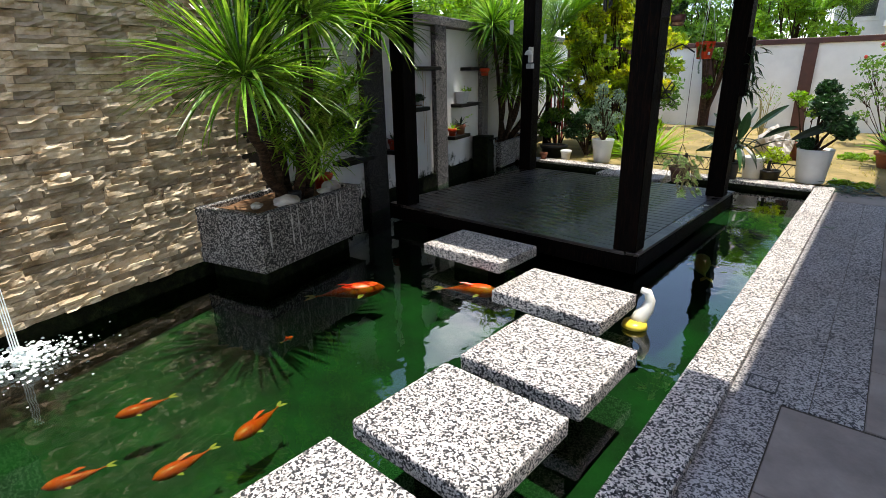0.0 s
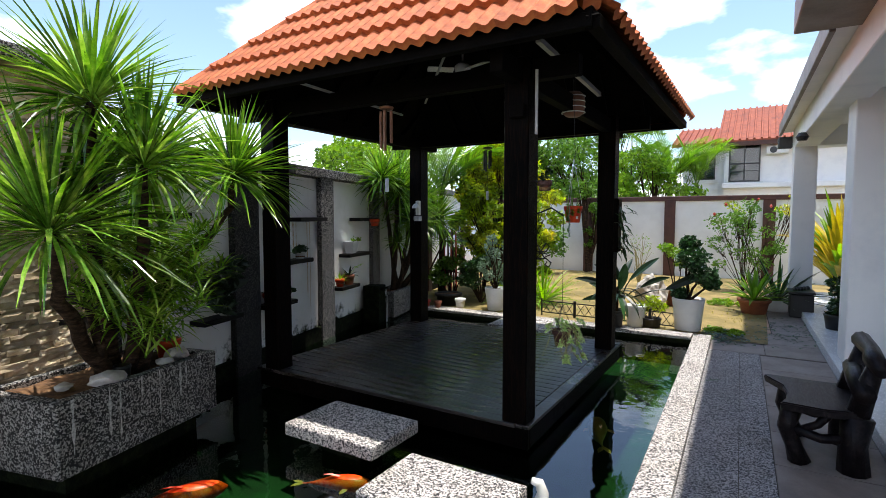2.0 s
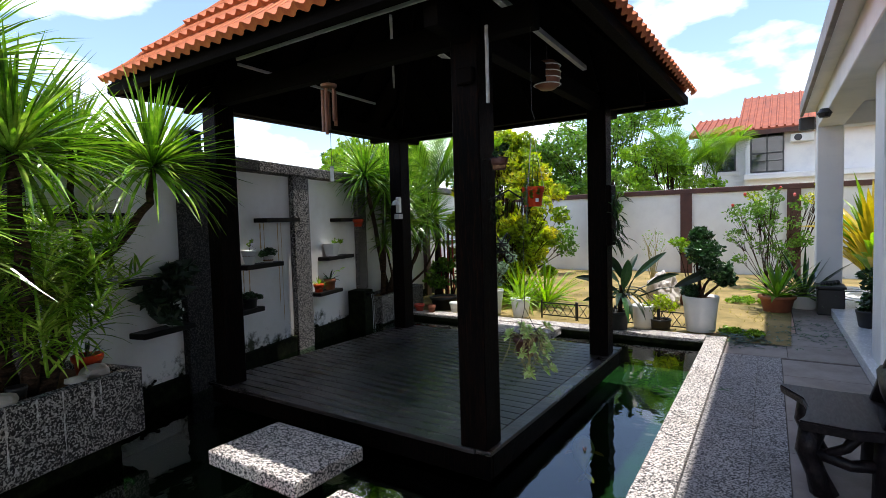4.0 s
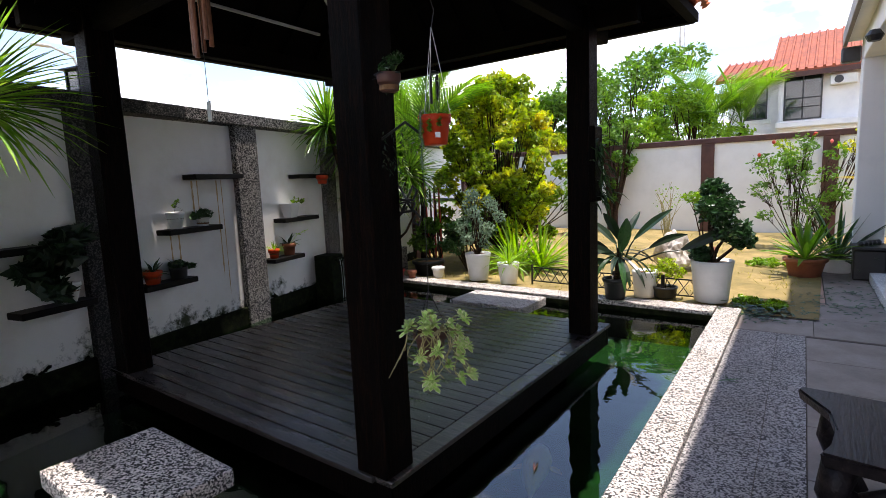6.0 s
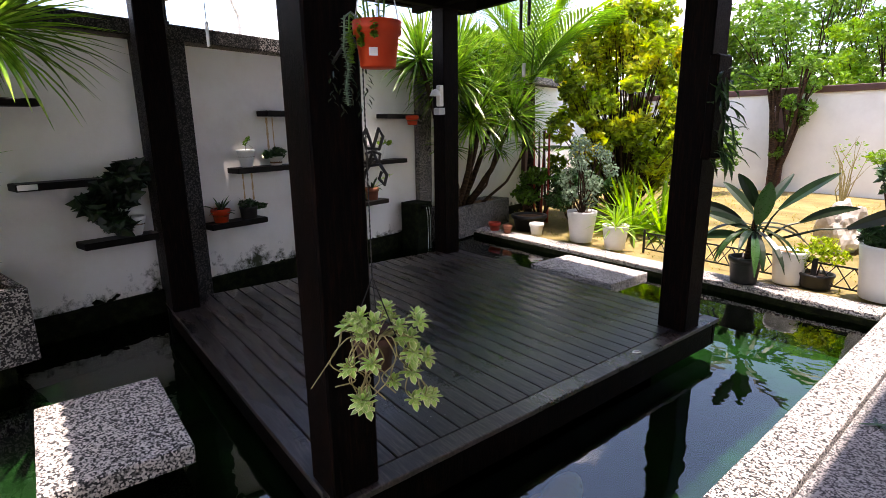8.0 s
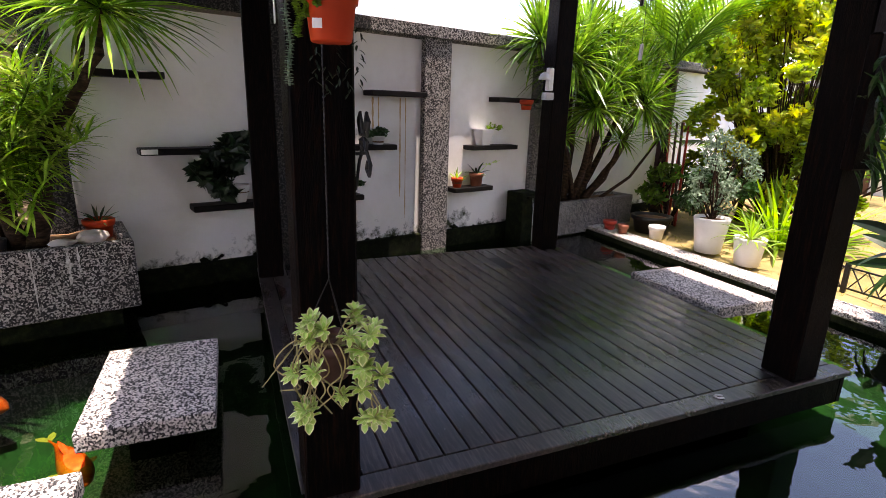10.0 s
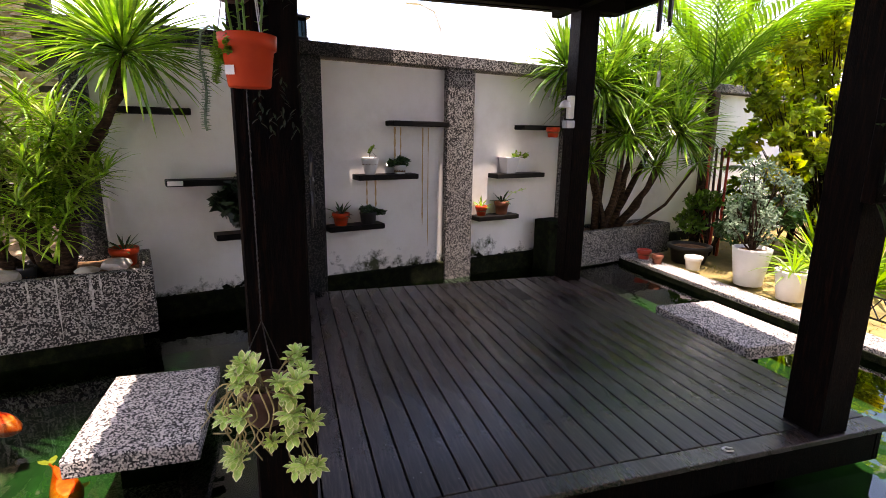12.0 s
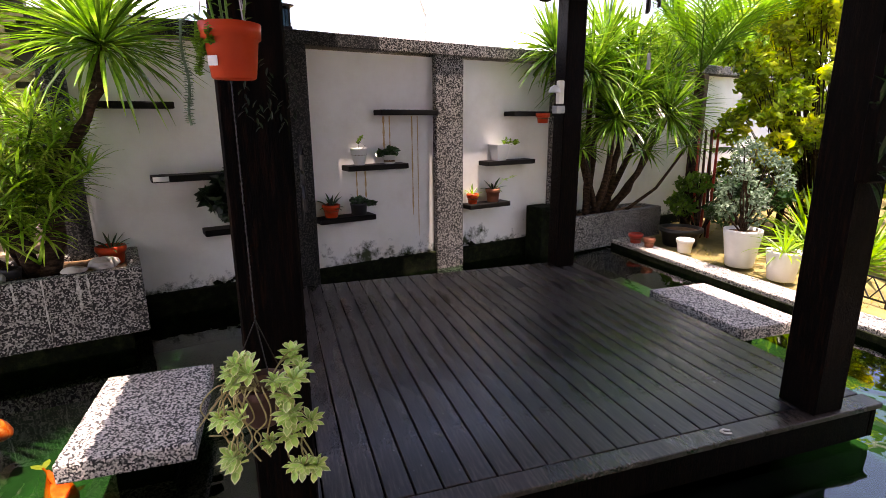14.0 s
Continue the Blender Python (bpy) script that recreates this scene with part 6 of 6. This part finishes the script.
for x0, x1, y0, z0, z1 in ((-1.14, -0.18, -0.03, 3.2, 4.6), (-2.35, -1.75, 0.47, 3.35, 4.35)):
    w = part("window", boxes((x0, x1, y0, y0 + 0.02, z0, z1)), M_glass, nb, "dark framed window")
    for b in ((x0 - 0.05, x0, z0 - 0.05, z1 + 0.05), (x1, x1 + 0.05, z0 - 0.05, z1 + 0.05), ((x0 + x1) / 2 - 0.02, (x0 + x1) / 2 + 0.02, z0, z1)):
        part("window_frame", boxes((b[0], b[1], y0 - 0.03, y0, b[2], b[3])), M_frame, w)
    for z in (z0 - 0.05, z0 + (z1 - z0) * 0.45, z1):
        part("window_frame", boxes((x0, x1, y0 - 0.028, y0 - 0.002, z, z + 0.05)), M_frame, w)
    part("window_surround", boxes((x0 - 0.16, x1 + 0.16, y0 - 0.02, y0 + 0.03, z0 - 0.2, z0 - 0.06), (x0 - 0.16, x0 - 0.06, y0 - 0.02, y0 + 0.03, z0 - 0.06, z1 + 0.1)), M_wpot, w)
acu = part("air_conditioner", box(bmesh.new(), 0.05, 0.75, -0.35, -0.05, 4.15, 4.45, 0.02), M_wpot, nb, "outdoor air conditioner unit")
part("fan_grille", lathe([(0.12, 0), (0.12, 0.01), (0.02, 0.012)], 16, m=pose(0.28, -0.35, 4.3, 90)), M_frame, acu)
part("rail", boxes((-1.1, -0.2, -0.06, -0.04, 3.55, 3.58)), M_frame, nb)

rng = random.Random(181)
def far_tree(x, y, z0, h, r, material, label, seed, n=26, leaf=0.2):
    rng = random.Random(seed)
    cl = []
    for k in range(n):
        a, f = rng.uniform(0, 6.28), rng.random()
        rr = r * math.sqrt(rng.random()) * (0.55 + 0.45 * math.sin(math.pi * (0.15 + 0.7 * f)))
        cl.append((rr * math.cos(a), rr * math.sin(a), h * (0.42 + 0.56 * f), r * 0.3))
    return bush("garden_tree", pose(x, y, z0), cl, material, label, leaf, 300, 2, seed, "tree", 0.7, 0.035)


far_tree(-5.9, 22.5, -0.14, 6.0, 2.8, M_feather, "tall feathery tree behind the back wall", 182, 34, 0.15)
far_tree(-3.2, 20.0, -0.14, 4.0, 1.7, M_lime, "light green tree behind the back wall", 183, 28, 0.13)
far_tree(-9.5, 21.5, -0.14, 4.6, 2.2, M_feather, "green tree beyond the garden corner", 184, 30, 0.17)
far_tree(-14.5, 17.5, -0.14, 5.0, 2.6, M_lime, "broad light green tree beyond the side wall", 185, 40, 0.18)
far_tree(-18.0, 21.0, -0.14, 5.2, 2.8, M_feather, "green tree along the far street", 186, 34, 0.2)
fan_palm(pose(-2.7, 19.2, -0.14), 3.0, 9, 1.9, "traveller palm behind the back wall", 187, 0.1)
fan_palm(pose(-1.9, 19.6, -0.14), 2.8, 8, 1.7, "small palm behind the back wall", 188, 0.1)

sl = thing("street_lamp", pose(-23.4, 11.1, -0.14), "grey street lamp beyond the garden wall", "street lamp")
part("pole", tube(bmesh.new(), [(0, 0, 0), (0, 0, 6.2), (0.05, -0.3, 6.9), (0.1, -1.0, 7.15)], [0.09, 0.06, 0.05, 0.04], 8), M_steel, sl)
part("lamp_head", box(bmesh.new(), 0.0, 0.2, -1.6, -1.0, 7.1, 7.2, 0.03), M_steel, sl)
tw = thing("radio_mast", pose(-14, 69, -0.14), "thin lattice radio mast far off", "mast")
for k in range(3):
    a = 2.09 * k
    part("leg", tube(bmesh.new(), [(0.5 * math.cos(a), 0.5 * math.sin(a), 0), (0.25 * math.cos(a), 0.25 * math.sin(a), 20)], 0.06, 4), M_steel, tw)
for k in range(10):
    part("ring", tube(bmesh.new(), [(0.4, 0, 10 + k), (-0.2, 0.35, 10.5 + k), (-0.2, -0.35, 10.5 + k), (0.4, 0, 11 + k)], 0.04, 4), M_steel, tw)

# ---- pieces ----
def tile_grid(x0, x1, y0, y1, nx, ny, parent, material, name, z):
    w, h = (x1 - x0) / nx, (y1 - y0) / ny
    me = bpy.data.meshes.new(name)
    bm = box(bmesh.new(), -w / 2 + 0.003, w / 2 - 0.003, -h / 2 + 0.003, h / 2 - 0.003, -0.03, 0, 0.003)
    bm.to_mesh(me)
    bm.free()
    me.materials.append(material)
    for i in range(nx):
        for j in range(ny):
            piece(name, me, parent, pose(x0 + (i + 0.5) * w, y0 + (j + 0.5) * h, z))


tile_grid(0.244, 1.298, -3.2, 2.78, 2, 8, walkway, M_paver, "paver", WALK_Z)
tile_grid(0.588, 1.298, 2.8, 8.2, 1, 8, walkway, M_paver, "paver", WALK_Z)
tile_grid(0.004, 1.298, 8.26, 9.7, 2, 2, walkway, M_paver, "paver", WALK_Z)
tile_grid(0.45, 0.78, 9.71, 11.9, 1, 4, walkway, M_pink, "paver", WALK_Z)
tile_grid(0.785, 1.298, 9.71, 14.4, 1, 7, walkway, M_paver, "paver", WALK_Z)

# roof tiles: rows of wavy clay tiles on the slopes, the two seen slopes tile by tile
PITCH = 0.128
def tile_mesh(w, l):
    bm = bmesh.new()
    n = 8
    prof = [((k / n - 0.5) * w * 1.06, 0.016 * math.cos(2 * math.pi * k / n)) for k in range(n + 1)]
    lo, hi, lo2 = [], [], []
    for x, z in prof:
        lo.append(bm.verts.new((x, -0.04, z + 0.075)))
        hi.append(bm.verts.new((x, l, z + 0.02)))
        lo2.append(bm.verts.new((x, -0.04, z + 0.022)))
    for k in range(n):
        bm.faces.new((lo[k], lo[k + 1], hi[k + 1], hi[k]))
        bm.faces.new((lo2[k + 1], lo2[k], lo[k], lo[k + 1])[::-1])
    return bm


def slope_tiles(i, as_pieces):
    a, b = corners[i], corners[(i + 1) % 4]
    along = (b - a).normalized()
    mid = (a + b) / 2
    up = (APEX - mid)
    run = up.length
    up.normalize()
    nrm = along.cross(up).normalized()
    rows = int(run / 0.36)
    half = (b - a).length / 2
    me = bpy.data.meshes.new("roof_tile")
    bm = tile_mesh(PITCH, 0.4)
    bm.to_mesh(me)
    bm.free()
    me.materials.append(M_tile)
    joined = bmesh.new()
    for r in range(rows + 1):
        h = -0.05 + r * 0.36
        w = half * (1 - (h + 0.12) / run)
        n = int(2 * half / PITCH)
        for k in range(n):
            x = (k - (n - 1) / 2) * PITCH
            if abs(x) > w + PITCH * 0.15:
                continue
            room = run * (1 - abs(x) / half) - h + 0.02
            k_len = max(min(room / 0.4, 1), 0.2)
            p = mid + along * x + up * h + nrm * 0.035
            m = Matrix.Translation(p + off) @ Matrix((along, up, nrm)).transposed().to_4x4() @ Matrix.Diagonal((1, k_len, 1, 1))
            if as_pieces:
                piece("roof_tile", me, roof, m)
            else:
                tmp = tile_mesh(PITCH, 0.4)
                tmp.transform(m)
                tm = bpy.data.meshes.new("tmp")
                tmp.to_mesh(tm)
                joined.from_mesh(tm)
                tmp.free()
                bpy.data.meshes.remove(tm)
    if as_pieces:
        joined.free()
    else:
        part("roof_tiles", joined, M_tile, roof)["kind"] = "stuff"


slope_tiles(0, True)
slope_tiles(1, True)
slope_tiles(2, False)
slope_tiles(3, False)
bm = bmesh.new()
tube(bm, [(0, -0.02, 0.0), (0, 0.34, 0.0)], [0.06, 0.056], 10)
ridge_me = bpy.data.meshes.new("ridge_tile")
bm.to_mesh(ridge_me)
bm.free()
ridge_me.materials.append(M_tile)
for c in corners:
    d = (APEX - c)
    ln = d.length
    for k in range(int(ln / 0.32)):
        p = c + d * ((k * 0.32 + 0.04) / ln) + Vector((0, 0, 0.04))
        piece("ridge_tile", ridge_me, roof, Matrix.Translation(p + off) @ Vector((0, 1, 0)).rotation_difference(d).to_matrix().to_4x4())

# split-face stones on the pond wall
rng = random.Random(201)
stone_meshes = []
for k in range(14):
    l, h = rng.uniform(0.14, 0.34), 0.046
    bm = bmesh.new()
    nx = 4
    rows = []
    for j in range(3):
        rows.append([bm.verts.new((rng.uniform(0.008, 0.034), l * i / nx, h * j / 2)) for i in range(nx + 1)])
    back = [[bm.verts.new((-0.01, l * i / nx, z)) for i in range(nx + 1)] for z in (0, h)]
    for j in range(2):
        for i in range(nx):
            bm.faces.new((rows[j][i], rows[j][i + 1], rows[j + 1][i + 1], rows[j + 1][i]))
    for i in range(nx):
        bm.faces.new((back[0][i], back[0][i + 1], rows[0][i + 1], rows[0][i]))
        bm.faces.new((rows[2][i], rows[2][i + 1], back[1][i + 1], back[1][i]))
    bm.faces.new((back[0][0], rows[0][0], rows[1][0], rows[2][0], back[1][0]))
    bm.faces.new((rows[0][nx], back[0][nx], back[1][nx], rows[2][nx], rows[1][nx]))
    me = bpy.data.meshes.new("ledger_stone")
    bm.to_mesh(me)
    bm.free()
    me.materials.append(M_slate)
    stone_meshes.append((me, l))
rest_v, rest_f, count = [], [], 0
z = 0.0
while z < 2.72:
    s = -9.4 + rng.uniform(0, 0.2)
    while s < -3.7:
        me, l = rng.choice(stone_meshes)
        if s + l > -3.66:
            break
        if -5.6 < s < -4.3 and z < 1.5 and count < 300:
            piece("ledger_stone", me, slate_wall, pose(rng.uniform(-0.006, 0.026), s, z))
            count += 1
        else:
            base, dx = len(rest_v), rng.uniform(-0.006, 0.026)
            rest_v += [(v.co.x + dx, v.co.y + s, v.co.z + z) for v in me.vertices]
            rest_f += [[base + i for i in p.vertices] for p in me.polygons]
        s += l + 0.003
    z += 0.0485
me = bpy.data.meshes.new("ledger_stones")
me.from_pydata(rest_v, [], rest_f)
me.materials.append(M_slate)
tagged(piece("ledger_stones", me, slate_wall, I4), kind="stuff")
part("slate_cap", box(bmesh.new(), -0.22, 0.17, -9.5, -3.66, 2.75, 2.85, 0.01), M_granite_dark, slate_wall)
